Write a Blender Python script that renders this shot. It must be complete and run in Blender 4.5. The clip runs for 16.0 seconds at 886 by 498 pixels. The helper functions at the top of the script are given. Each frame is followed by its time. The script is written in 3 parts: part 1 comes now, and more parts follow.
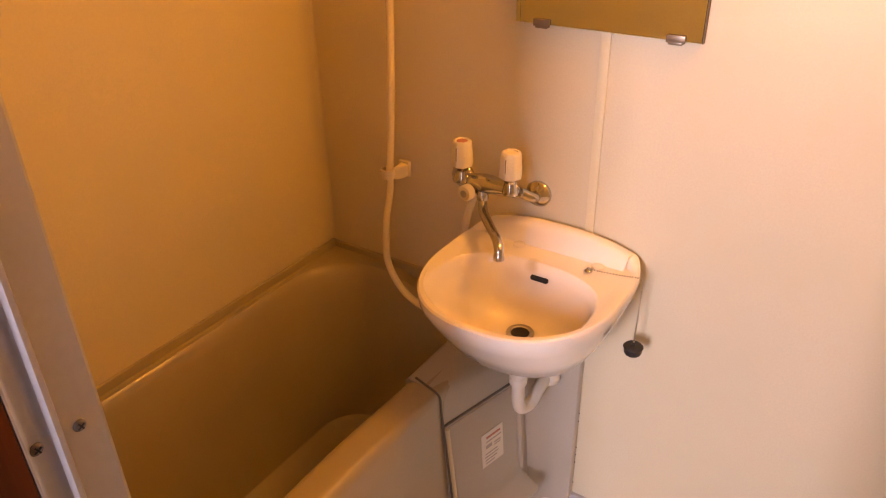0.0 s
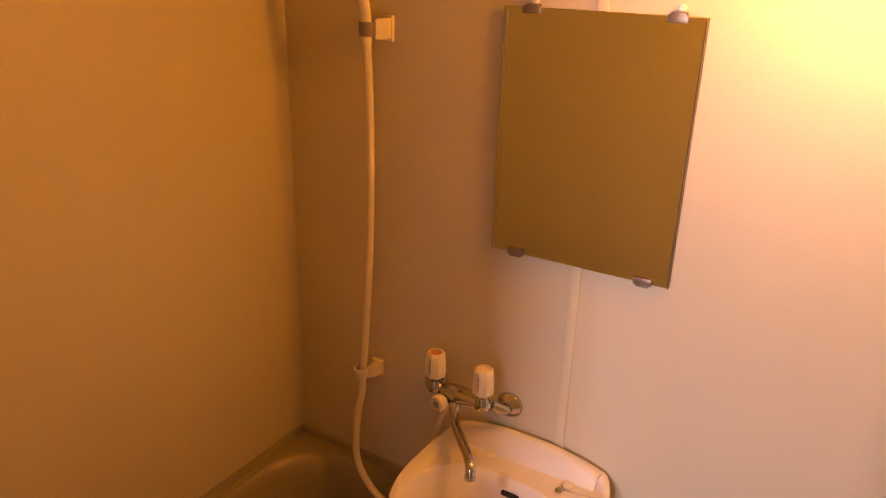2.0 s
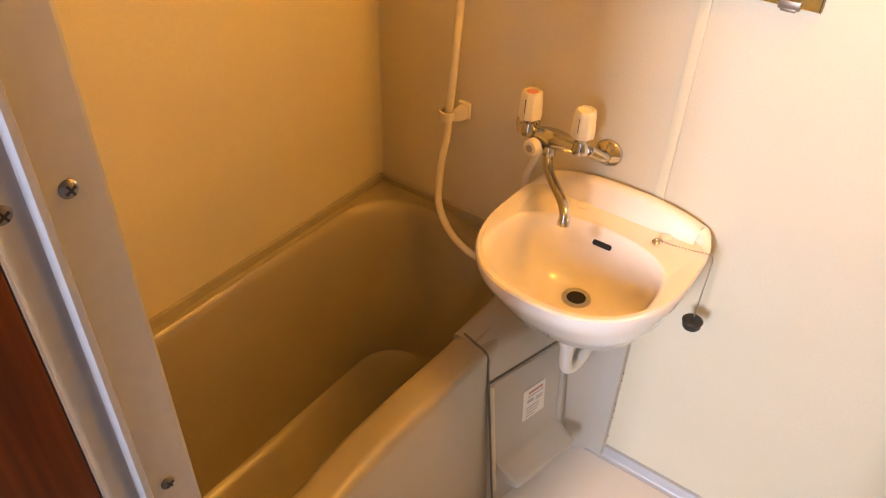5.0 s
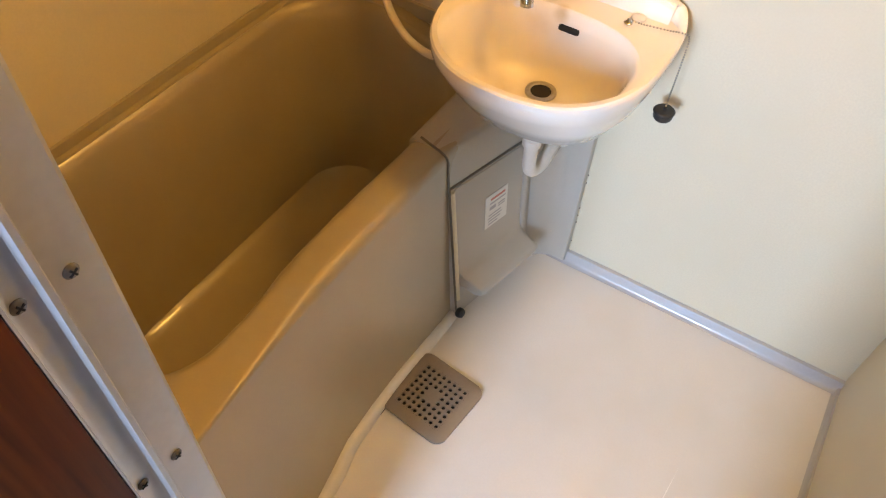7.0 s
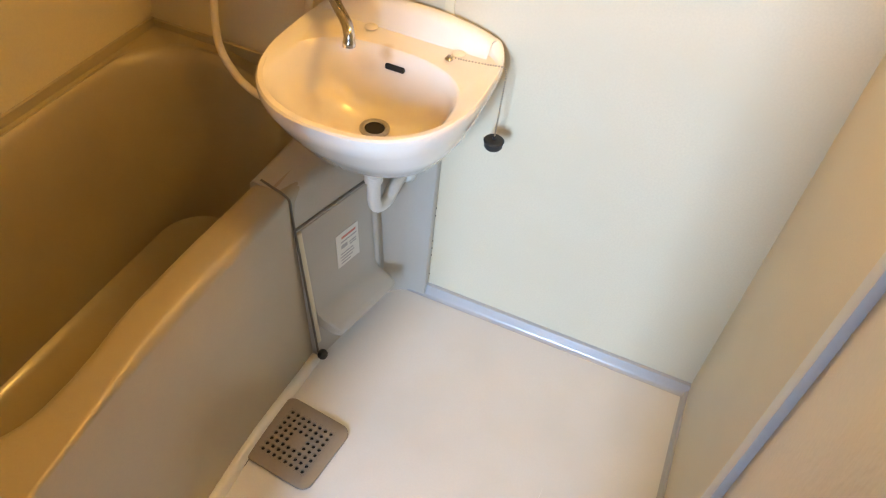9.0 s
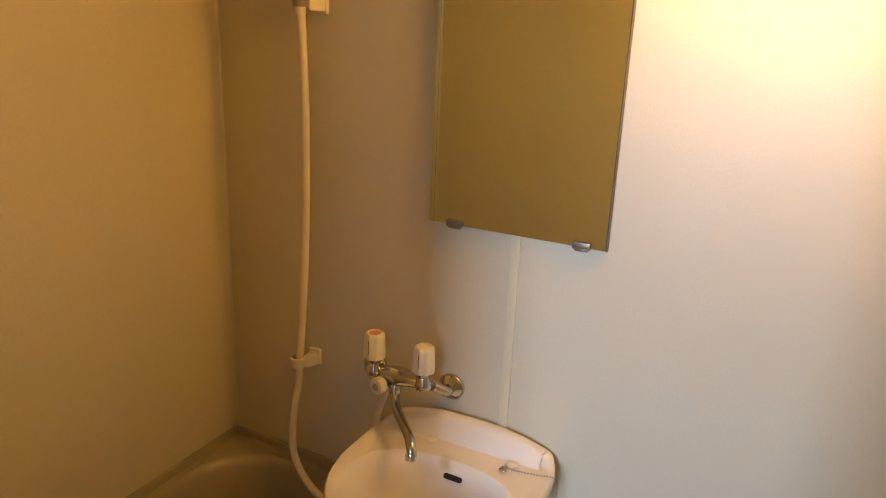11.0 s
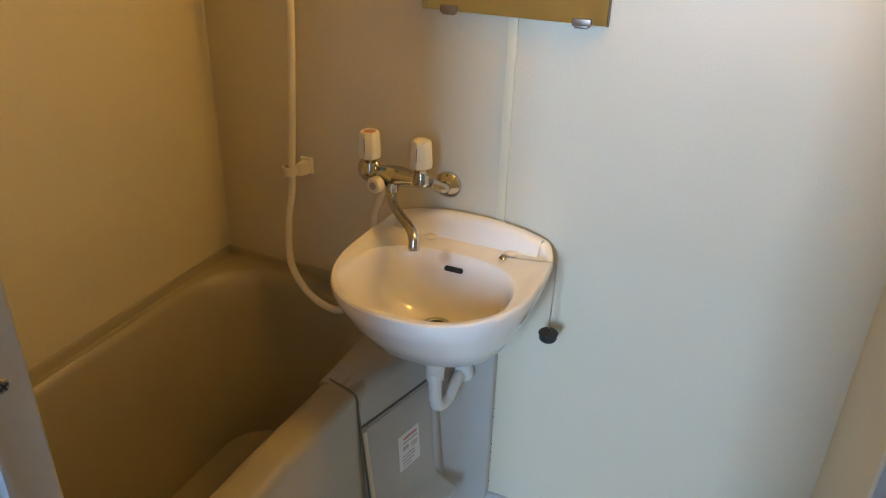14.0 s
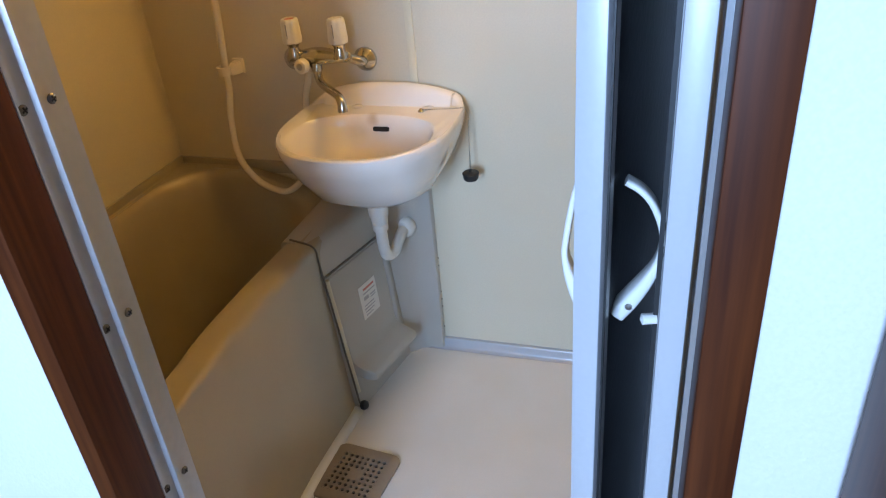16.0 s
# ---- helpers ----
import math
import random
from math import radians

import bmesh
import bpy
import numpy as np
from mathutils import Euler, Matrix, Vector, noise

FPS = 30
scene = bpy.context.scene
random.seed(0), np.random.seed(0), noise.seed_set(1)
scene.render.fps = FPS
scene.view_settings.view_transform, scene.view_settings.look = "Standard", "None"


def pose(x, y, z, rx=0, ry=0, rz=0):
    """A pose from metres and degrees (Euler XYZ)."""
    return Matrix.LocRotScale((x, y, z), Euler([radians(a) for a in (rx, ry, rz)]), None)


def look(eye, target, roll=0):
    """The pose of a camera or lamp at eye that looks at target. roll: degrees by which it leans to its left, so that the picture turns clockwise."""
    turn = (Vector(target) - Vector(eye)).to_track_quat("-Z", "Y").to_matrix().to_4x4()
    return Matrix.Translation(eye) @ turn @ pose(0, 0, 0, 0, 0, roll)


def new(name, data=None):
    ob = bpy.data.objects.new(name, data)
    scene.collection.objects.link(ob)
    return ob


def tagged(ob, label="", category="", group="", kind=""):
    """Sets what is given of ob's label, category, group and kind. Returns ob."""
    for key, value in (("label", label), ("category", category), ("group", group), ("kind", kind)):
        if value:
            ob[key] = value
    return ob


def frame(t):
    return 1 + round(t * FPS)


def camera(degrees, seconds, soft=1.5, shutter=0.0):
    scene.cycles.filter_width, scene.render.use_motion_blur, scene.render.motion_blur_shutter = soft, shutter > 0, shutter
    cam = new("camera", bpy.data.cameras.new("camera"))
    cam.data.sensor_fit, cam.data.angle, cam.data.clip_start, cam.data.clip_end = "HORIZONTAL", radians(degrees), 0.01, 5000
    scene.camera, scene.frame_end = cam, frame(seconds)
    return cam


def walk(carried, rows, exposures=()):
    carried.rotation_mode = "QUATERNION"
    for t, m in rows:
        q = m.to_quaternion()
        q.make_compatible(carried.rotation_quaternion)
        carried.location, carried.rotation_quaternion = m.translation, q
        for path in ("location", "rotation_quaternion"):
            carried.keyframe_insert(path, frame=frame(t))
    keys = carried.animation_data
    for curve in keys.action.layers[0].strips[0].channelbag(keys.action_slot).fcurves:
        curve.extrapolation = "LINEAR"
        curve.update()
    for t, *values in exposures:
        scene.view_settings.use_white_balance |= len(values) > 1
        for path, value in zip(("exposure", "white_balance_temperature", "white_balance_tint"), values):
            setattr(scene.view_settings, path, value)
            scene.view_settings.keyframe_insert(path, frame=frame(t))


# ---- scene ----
cam = camera(61.7, 16.0, soft=1.2)
PATH = [
    (0, (1.237, -1.304, 1.532), (0.268, 0.139, 0.543), -1.2),
    (0.5, (1.257, -1.304, 1.59), (0.271, 0.257, 0.821), -0.6),
    (1, (1.234, -1.331, 1.651), (0.307, 0.377, 1.182), 0.6),
    (1.5, (1.202, -1.302, 1.718), (0.26, 0.402, 1.26), 1.1),
    (2, (1.185, -1.26, 1.743), (0.227, 0.338, 1.015), 1.7),
    (2.5, (1.178, -1.261, 1.717), (0.173, 0.25, 0.876), 0.8),
    (3, (1.171, -1.257, 1.695), (0.154, 0.157, 0.714), -0.9),
    (3.5, (1.158, -1.255, 1.678), (0.152, 0.097, 0.6), -0.8),
    (3.7, (1.15, -1.255, 1.67), (0.16, 0.095, 0.576), -0.6),
    (5.8, (1.075, -1.238, 1.547), (0.238, -0.025, 0.195), 3.0),
    (6, (1.069, -1.236, 1.535), (0.267, -0.04, 0.146), 3.1),
    (6.5, (1.056, -1.233, 1.505), (0.334, -0.089, 0.031), 4.3),
    (7, (1.072, -1.217, 1.481), (0.442, -0.112, -0.062), 3.2),
    (7.5, (1.086, -1.216, 1.45), (0.585, -0.128, -0.152), 5.4),
    (8, (1.096, -1.205, 1.444), (0.738, -0.074, -0.166), 8.5),
    (8.2, (1.121, -1.203, 1.447), (0.79, -0.036, -0.143), 9.0),
    (10.3, (1.192, -1.226, 1.561), (0.457, 0.353, 0.578), 3.4),
    (10.5, (1.196, -1.236, 1.57), (0.42, 0.381, 0.686), 3.4),
    (11, (1.21, -1.267, 1.602), (0.358, 0.436, 0.99), 2.4),
    (11.5, (1.213, -1.311, 1.624), (0.326, 0.447, 1.274), 2.0),
    (12, (1.198, -1.342, 1.639), (0.357, 0.469, 1.529), 1.6),
    (12.5, (1.175, -1.33, 1.592), (0.539, 0.551, 1.353), 2.3),
    (13, (1.22, -1.29, 1.545), (0.612, 0.556, 1.073), 3.0),
    (13.5, (1.185, -1.323, 1.504), (0.583, 0.442, 0.78), 3.2),
    (14, (1.175, -1.345, 1.446), (0.479, 0.291, 0.53), 1.7),
    (14.5, (1.18, -1.361, 1.368), (0.41, 0.084, 0.22), -1.1),
    (15, (1.222, -1.418, 1.332), (0.528, -0.075, 0.023), -2.7),
    (15.5, (1.278, -1.541, 1.318), (0.65, -0.119, 0.059), -4.6),
    (16, (1.327, -1.647, 1.342), (0.768, -0.012, 0.335), -5.2),
]
EXPOSURES = [(0, 0.02, 16500, 48), (1.0, -0.30, 18500, 62), (2.0, -0.66, 19000, 58), (3.0, -0.38, 14500, 38), (3.5, 0.2, 13500, 33), (5.8, 0.46, 10200, 21), (7.0, 0.44, 8500, 12), (8.2, 0.5, 7900, 7), (10.3, 0.16, 8000, 9),
             (11.0, -0.5, 8300, 12), (11.5, -0.8, 8300, 13), (12.3, -1.42, 8200, 11), (13.2, -1.36, 7500, 5), (13.5, -1.18, 7250, 4), (14.0, -0.32, 6800, 1), (14.5, -0.05, 6600, 2), (15.0, -0.1, 6250, 2), (16.0, -0.2, 6900, 7)]
walk(cam, [(t, look(eye, target, roll)) for t, eye, target, roll in PATH], EXPOSURES)

# ---- world and light ----
world = bpy.data.worlds.new("sky")
scene.world = world
world.use_nodes = True
wn = world.node_tree.nodes
sky = wn.new("ShaderNodeTexSky")
sky.sky_type, sky.sun_disc = "NISHITA", False
sky.sun_elevation, sky.sun_rotation = radians(40), radians(200)
world.node_tree.links.new(sky.outputs[0], wn["Background"].inputs[0])
wn["Background"].inputs[1].default_value = 0.1

LAMP = (1.136, -0.150, 1.833)


def area(name, m, sx, sy, power, colour):
    data = bpy.data.lights.new(name, "AREA")
    data.shape, data.size, data.size_y, data.energy, data.color = "RECTANGLE", sx, sy, power, colour
    ob = new(name, data)
    ob.matrix_world = m
    return ob


# daylight from the window across the corridor
area("window_daylight", pose(0.98, -3.60, 1.56, 90, 0, 0), 0.60, 1.2, 178, (0.345, 0.555, 1.0))


# ---- materials ----
def material(name, colour, rough=0.5, metal=0.0, grain=None, amount=0.08, stain=0.05, bump=0.0, bump_scale=200.0,
             spec=0.5, coat=0.0, second=None):
    """A surface with variation at two scales: a fine grain and broad stains, and a fine relief."""
    m = bpy.data.materials.new(name)
    m.use_nodes = True
    t = m.node_tree
    p = t.nodes["Principled BSDF"]
    p.inputs["Roughness"].default_value, p.inputs["Metallic"].default_value = rough, metal
    p.inputs["Specular IOR Level"].default_value = spec
    p.inputs["Coat Weight"].default_value = coat
    geo = t.nodes.new("ShaderNodeTexCoord")

    def noisy(scale, detail):
        n = t.nodes.new("ShaderNodeTexNoise")
        n.inputs["Scale"].default_value, n.inputs["Detail"].default_value = scale, detail
        t.links.new(geo.outputs["Object"], n.inputs["Vector"])
        return n

    def mix(a, b, fac, kind="MIX"):
        x = t.nodes.new("ShaderNodeMix")
        x.data_type, x.blend_type = "RGBA", kind
        for sock, v in ((6, a), (7, b)):
            if isinstance(v, tuple):
                x.inputs[sock].default_value = (*v, 1)
            else:
                t.links.new(v, x.inputs[sock])
        if isinstance(fac, float):
            x.inputs[0].default_value = fac
        else:
            t.links.new(fac, x.inputs[0])
        return x.outputs[2]

    def ramp(src, lo, hi):
        r = t.nodes.new("ShaderNodeMapRange")
        r.inputs[1].default_value, r.inputs[2].default_value = lo, hi
        t.links.new(src, r.inputs[0])
        return r.outputs[0]

    dark = tuple(c * (1 - amount) for c in colour)
    fine = noisy(grain or 180.0, 3)
    broad = noisy(4.5, 5)
    col = mix(colour, dark, ramp(fine.outputs[0], 0.35, 0.65))
    worn = second or tuple(c * f for c, f in zip(colour, (1 - stain, 1 - stain * 1.15, 1 - stain * 1.6)))
    col = mix(col, worn, ramp(broad.outputs[0], 0.42, 0.75))
    t.links.new(col, p.inputs["Base Color"])
    r = t.nodes.new("ShaderNodeMapRange")
    r.inputs[3].default_value, r.inputs[4].default_value = max(0.02, rough * 0.96), min(1, rough * 1.05)
    t.links.new(broad.outputs[0], r.inputs[0])
    t.links.new(r.outputs[0], p.inputs["Roughness"])
    if bump:
        b = t.nodes.new("ShaderNodeBump")
        b.inputs["Strength"].default_value, b.inputs["Distance"].default_value = bump, 0.001
        t.links.new(noisy(bump_scale, 2).outputs[0], b.inputs["Height"])
        t.links.new(b.outputs[0], p.inputs["Normal"])
    return m


def wood(name, light, dark):
    m = material(name, light, rough=0.45, grain=60, amount=0.2, coat=0.05)
    t = m.node_tree
    p = t.nodes["Principled BSDF"]
    geo = t.nodes.new("ShaderNodeTexCoord")
    mp = t.nodes.new("ShaderNodeMapping")
    mp.inputs["Scale"].default_value = (60, 60, 2.5)
    n = t.nodes.new("ShaderNodeTexNoise")
    n.inputs["Scale"].default_value, n.inputs["Detail"].default_value = 2.0, 6
    cr = t.nodes.new("ShaderNodeValToRGB")
    cr.color_ramp.elements[0].color, cr.color_ramp.elements[1].color = (*dark, 1), (*light, 1)
    cr.color_ramp.elements[0].position, cr.color_ramp.elements[1].position = 0.3, 0.7
    t.links.new(geo.outputs["Object"], mp.inputs[0])
    t.links.new(mp.outputs[0], n.inputs["Vector"])
    t.links.new(n.outputs[0], cr.inputs[0])
    t.links.new(cr.outputs[0], p.inputs["Base Color"])
    return m


WALL = material("wall_panel", (0.64, 0.563, 0.408), 0.38, grain=240, amount=0.05, stain=0.05, bump=0.12, bump_scale=420)
CEIL = material("ceiling_panel", (0.585, 0.525, 0.36), 0.5, grain=300, amount=0.03, stain=0.06, bump=0.1, bump_scale=380)
FLOOR = material("floor_pan", (0.65, 0.635, 0.595), 0.36, grain=220, amount=0.03, stain=0.07, bump=0.1, bump_scale=260, coat=0.1)
TUB = material("tub_resin", (0.37, 0.312, 0.215), 0.33, grain=240, amount=0.03, stain=0.08, bump=0.05, coat=0.25)
PANEL = material("grey_resin", (0.45, 0.42, 0.36), 0.35, grain=240, amount=0.03, stain=0.06, bump=0.06)
# Dark brown for joints and dirt, and for the hatch groove's painted shadow line.
GROOVE = material("grime_and_shadow_line", (0.17, 0.15, 0.12), 0.7, amount=0.2, stain=0.3)
BASIN = material("basin_resin", (0.80, 0.75, 0.68), 0.16, grain=300, amount=0.015, second=(0.76, 0.67, 0.54), coat=0.5)


def spotted(m, spots, colour):
    """Lays soft-edged mineral stains, broken up by noise, over a material: (centre, reach, strength) each."""
    t = m.node_tree
    p = t.nodes["Principled BSDF"]
    geo = t.nodes.new("ShaderNodeTexCoord")
    for centre, reach, strength in spots:
        d = t.nodes.new("ShaderNodeVectorMath")
        d.operation = "DISTANCE"
        d.inputs[1].default_value = centre
        t.links.new(geo.outputs["Object"], d.inputs[0])
        n = t.nodes.new("ShaderNodeTexNoise")
        n.inputs["Scale"].default_value, n.inputs["Detail"].default_value = 26.0, 4
        t.links.new(geo.outputs["Object"], n.inputs["Vector"])
        r = t.nodes.new("ShaderNodeMapRange")
        r.interpolation_type = "SMOOTHSTEP"
        r.inputs[1].default_value, r.inputs[2].default_value = reach * 0.25, reach
        r.inputs[3].default_value, r.inputs[4].default_value = strength * 1.9, 0.0
        t.links.new(d.outputs["Value"], r.inputs[0])
        f = t.nodes.new("ShaderNodeMath")
        f.operation, f.use_clamp = "MULTIPLY", True
        t.links.new(r.outputs[0], f.inputs[0])
        t.links.new(n.outputs[0], f.inputs[1])
        x = t.nodes.new("ShaderNodeMix")
        x.data_type = "RGBA"
        t.links.new(f.outputs[0], x.inputs[0])
        t.links.new(p.inputs["Base Color"].links[0].from_socket, x.inputs[6])
        x.inputs[7].default_value = (*colour, 1)
        t.links.new(x.outputs[2], p.inputs["Base Color"])


spotted(BASIN, [((0.600, -0.235, 0.640), 0.110, 0.25), ((0.655, -0.105, 0.735), 0.022, 0.6), ((0.620, -0.130, 0.715), 0.045, 0.2), ((0.666, -0.172, 0.612), 0.050, 0.35),
                ((0.560, -0.095, 0.752), 0.050, 0.3)], (0.50, 0.36, 0.19))
IVORY = material("ivory_plastic", (0.78, 0.71, 0.55), 0.3, grain=200, amount=0.04, stain=0.1)
CREAM = material("cream_hose", (0.75, 0.66, 0.50), 0.24, grain=200, amount=0.05, stain=0.1)
WHITE = material("white_plastic", (0.80, 0.79, 0.75), 0.3, amount=0.03, stain=0.06)
CHROME = material("chrome", (0.62, 0.60, 0.58), 0.1, 1.0, amount=0.1, stain=0.15)
STRIP = material("joint_strip", (0.675, 0.605, 0.425), 0.35, amount=0.03)
SKIRT = material("grey_skirting", (0.40, 0.40, 0.40), 0.3, amount=0.04, stain=0.08, coat=0.5)
CLIP = material("clip_metal", (0.24, 0.18, 0.13), 0.35, 0.6, amount=0.1)
STEEL = material("steel", (0.50, 0.48, 0.46), 0.31, 1.0, amount=0.15, stain=0.2)
SCREW = material("screw_steel", (0.22, 0.205, 0.19), 0.4, 0.8, amount=0.2, stain=0.3)
BLACK = material("black_rubber", (0.018, 0.018, 0.018), 0.5, amount=0.2)
# Near-black that paints in the shade of holes and slots without real depth.
DARK = material("hole_shade", (0.012, 0.010, 0.009), 0.8)
GRATE = material("grate_plastic", (0.24, 0.20, 0.16), 0.4, grain=150, amount=0.06, stain=0.12)
ALU = material("anodised_aluminium", (0.58, 0.585, 0.60), 0.30, 0.7, grain=90, amount=0.06, stain=0.08)
ALUW = material("white_aluminium", (0.52, 0.52, 0.53), 0.32, 0.1, amount=0.03, stain=0.04)
# Near-black pane colour stands in for the shade between the folded leaves.
FOLD_SHADE = material("fold_shade_pane", (0.028, 0.032, 0.034), 0.3, amount=0.1, stain=0.2, bump=0.3, bump_scale=120)
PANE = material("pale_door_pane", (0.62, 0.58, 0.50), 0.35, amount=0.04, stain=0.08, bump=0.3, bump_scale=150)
WOOD = wood("reddish_brown_wood", (0.105, 0.026, 0.006), (0.05, 0.011, 0.003))
WOOD.node_tree.nodes["Principled BSDF"].inputs["Specular IOR Level"].default_value = 0.2
PAPER = material("white_wallpaper", (0.74, 0.74, 0.73), 0.85, grain=260, amount=0.05, stain=0.03, bump=0.9, bump_scale=170)
BOARD = wood("corridor_boards", (0.30, 0.19, 0.10), (0.20, 0.12, 0.06))
# Dark boards for unseen corridor surfaces, chosen to soak up daylight fill.
DIM_BOARD = wood("light_absorbing_board", (0.12, 0.075, 0.045), (0.07, 0.042, 0.025))
PRINT = material("print_grey", (0.42, 0.41, 0.39), 0.6)
RED = material("print_red", (0.58, 0.22, 0.17), 0.6)
LABEL = material("label_paper", (0.74, 0.72, 0.66), 0.5, amount=0.04)
PVC = material("grey_white_pvc", (0.72, 0.69, 0.62), 0.35, amount=0.04, stain=0.12)

MIRROR = material("silvered_glass", (0.74, 0.78, 0.64), 0.02, 1.0, amount=0.01, stain=0.02)
MIRROR.node_tree.nodes["Principled BSDF"].inputs["Roughness"].default_value = 0.03

GLOW = bpy.data.materials.new("lamp_globe")
GLOW.use_nodes = True
gp = GLOW.node_tree.nodes["Principled BSDF"]
gp.inputs["Base Color"].default_value = (0.9, 0.85, 0.75, 1)
gp.inputs["Emission Color"].default_value = (1.0, 0.60, 0.17, 1)
gp.inputs["Emission Strength"].default_value = 68.0


# ---- mesh helpers ----
def part(name, bm, mat, parent=None, label="", smooth=True):
    """Links a bmesh as one mesh object, under parent where given."""
    bmesh.ops.recalc_face_normals(bm, faces=bm.faces)
    me = bpy.data.meshes.new(name)
    bm.to_mesh(me)
    bm.free()
    me.materials.append(mat)
    if smooth:
        me.shade_smooth()
        me.set_sharp_from_angle(angle=radians(38))
    ob = new(name, me)
    if parent:
        ob.parent = parent
        ob.matrix_parent_inverse = parent.matrix_world.inverted()
    if label:
        tagged(ob, label)
    return ob


def base(name, x, y, z, label, category, group=""):
    ob = new(name)
    ob.empty_display_size = 0.05
    ob.location = (x, y, z)
    bpy.context.view_layer.update()
    return tagged(ob, label, category, group)


def box(x0, x1, y0, y1, z0, z1, bevel=0.0, seg=2, bm=None):
    bm = bm or bmesh.new()
    made = bmesh.ops.create_cube(bm, size=1, matrix=Matrix.Translation(((x0 + x1) / 2, (y0 + y1) / 2, (z0 + z1) / 2))
                                 @ Matrix.Diagonal((x1 - x0, y1 - y0, z1 - z0, 1)))
    if bevel:
        edges = list({e for v in made["verts"] for e in v.link_edges})
        bmesh.ops.bevel(bm, geom=edges, offset=bevel, segments=seg, profile=0.6, affect="EDGES")
    return bm


def lathe(profile, m=None, n=28, bm=None, cap=True):
    """Turns (radius, height) pairs round the z axis, then moves by m."""
    bm = bm or bmesh.new()
    m = m or Matrix()
    rings = []
    for r, z in profile:
        rings.append([bm.verts.new(m @ Vector((r * math.cos(a), r * math.sin(a), z)))
                      for a in (2 * math.pi * k / n for k in range(n))])
    for a, b in zip(rings, rings[1:]):
        for k in range(n):
            bm.faces.new((a[k], a[(k + 1) % n], b[(k + 1) % n], b[k]))
    if cap:
        bm.faces.new(rings[0])
        bm.faces.new(rings[-1])
    return bm


def glide(pts, steps=8):
    """A smooth line through points."""
    p = [Vector(q) for q in pts]
    p = [2 * p[0] - p[1], *p, 2 * p[-1] - p[-2]]
    out = []
    for a, b, c, d in zip(p, p[1:], p[2:], p[3:]):
        for k in range(steps):
            t = k / steps
            out.append(0.5 * (2 * b + (c - a) * t + (2 * a - 5 * b + 4 * c - d) * t * t + (3 * b - a - 3 * c + d) * t ** 3))
    return [*out, p[-2]]


def tube(pts, radius, n=12, bm=None):
    """A round bar along a line; radius may be one number or a function of 0..1."""
    bm = bm or bmesh.new()
    pts = [Vector(p) for p in pts]
    side, rings = None, []
    for k, p in enumerate(pts):
        way = (pts[min(k + 1, len(pts) - 1)] - pts[max(k - 1, 0)]).normalized()
        if side is None:
            side = way.orthogonal().normalized()
        side = (side - way * side.dot(way)).normalized()
        up = way.cross(side)
        r = radius(k / (len(pts) - 1)) if callable(radius) else radius
        rings.append([bm.verts.new(p + r * (math.cos(a) * side + math.sin(a) * up))
                      for a in (2 * math.pi * j / n for j in range(n))])
    for a, b in zip(rings, rings[1:]):
        for j in range(n):
            bm.faces.new((a[j], a[(j + 1) % n], b[(j + 1) % n], b[j]))
    bm.faces.new(rings[0])
    bm.faces.new(rings[-1])
    return bm


def loft(loops, bm=None, closed=True, first=False, last=False):
    bm = bm or bmesh.new()
    rings = [[bm.verts.new(v) for v in loop] for loop in loops]
    n = len(rings[0])
    for a, b in zip(rings, rings[1:]):
        for k in range(n if closed else n - 1):
            bm.faces.new((a[k], a[(k + 1) % n], b[(k + 1) % n], b[k]))
    if first:
        bm.faces.new(rings[0])
    if last:
        bm.faces.new(rings[-1])
    return bm


def rounded(x0, x1, y0, y1, r, n=10, side=12):
    """The outline of a rectangle with round corners, as (x, y) pairs with a fixed count."""
    out = []
    for cx, cy, a0 in ((x1 - r, y1 - r, 0), (x0 + r, y1 - r, 90), (x0 + r, y0 + r, 180), (x1 - r, y0 + r, 270)):
        corner = [(cx + r * math.cos(radians(a0 + 90 * k / n)), cy + r * math.sin(radians(a0 + 90 * k / n))) for k in range(n + 1)]
        if out:
            a, b = out[-1], corner[0]
            out += [(a[0] + (b[0] - a[0]) * k / side, a[1] + (b[1] - a[1]) * k / side) for k in range(1, side)]
        out += corner
    a, b = out[-1], out[0]
    out += [(a[0] + (b[0] - a[0]) * k / side, a[1] + (b[1] - a[1]) * k / side) for k in range(1, side)]
    return out


def prism(outline, axis, a, b, bm=None):
    """An outline of (u, v) pairs drawn out along an axis from a to b."""
    bm = bm or bmesh.new()

    def at(u, v, w):
        return {"x": (w, u, v), "y": (u, w, v), "z": (u, v, w)}[axis]

    return loft([[at(u, v, a) for u, v in outline], [at(u, v, b) for u, v in outline]], bm, True, True, True)


def structure(name, bm, mat, label, category, smooth=True):
    return tagged(part(name, bm, mat, None, "", smooth), label, category, kind="structure")


def facing(x, y, z, way, spin=0):
    """A pose whose z axis points along way."""
    return Matrix.Translation((x, y, z)) @ Vector(way).to_track_quat("Z", "Y").to_matrix().to_4x4() @ pose(0, 0, 0, 0, 0, spin)


def smoothstep(a, b, x):
    t = min(1, max(0, (x - a) / (b - a)))
    return t * t * (3 - 2 * t)


# ---- the bathroom shell ----
W, FRONT, HIGH = 1.442, -1.085, 1.978
JL, JR = 0.765, 1.361          # reveals of the doorway
OUT = -1.203                   # corridor face of the front wall
TOP = 1.86                     # head of the doorway

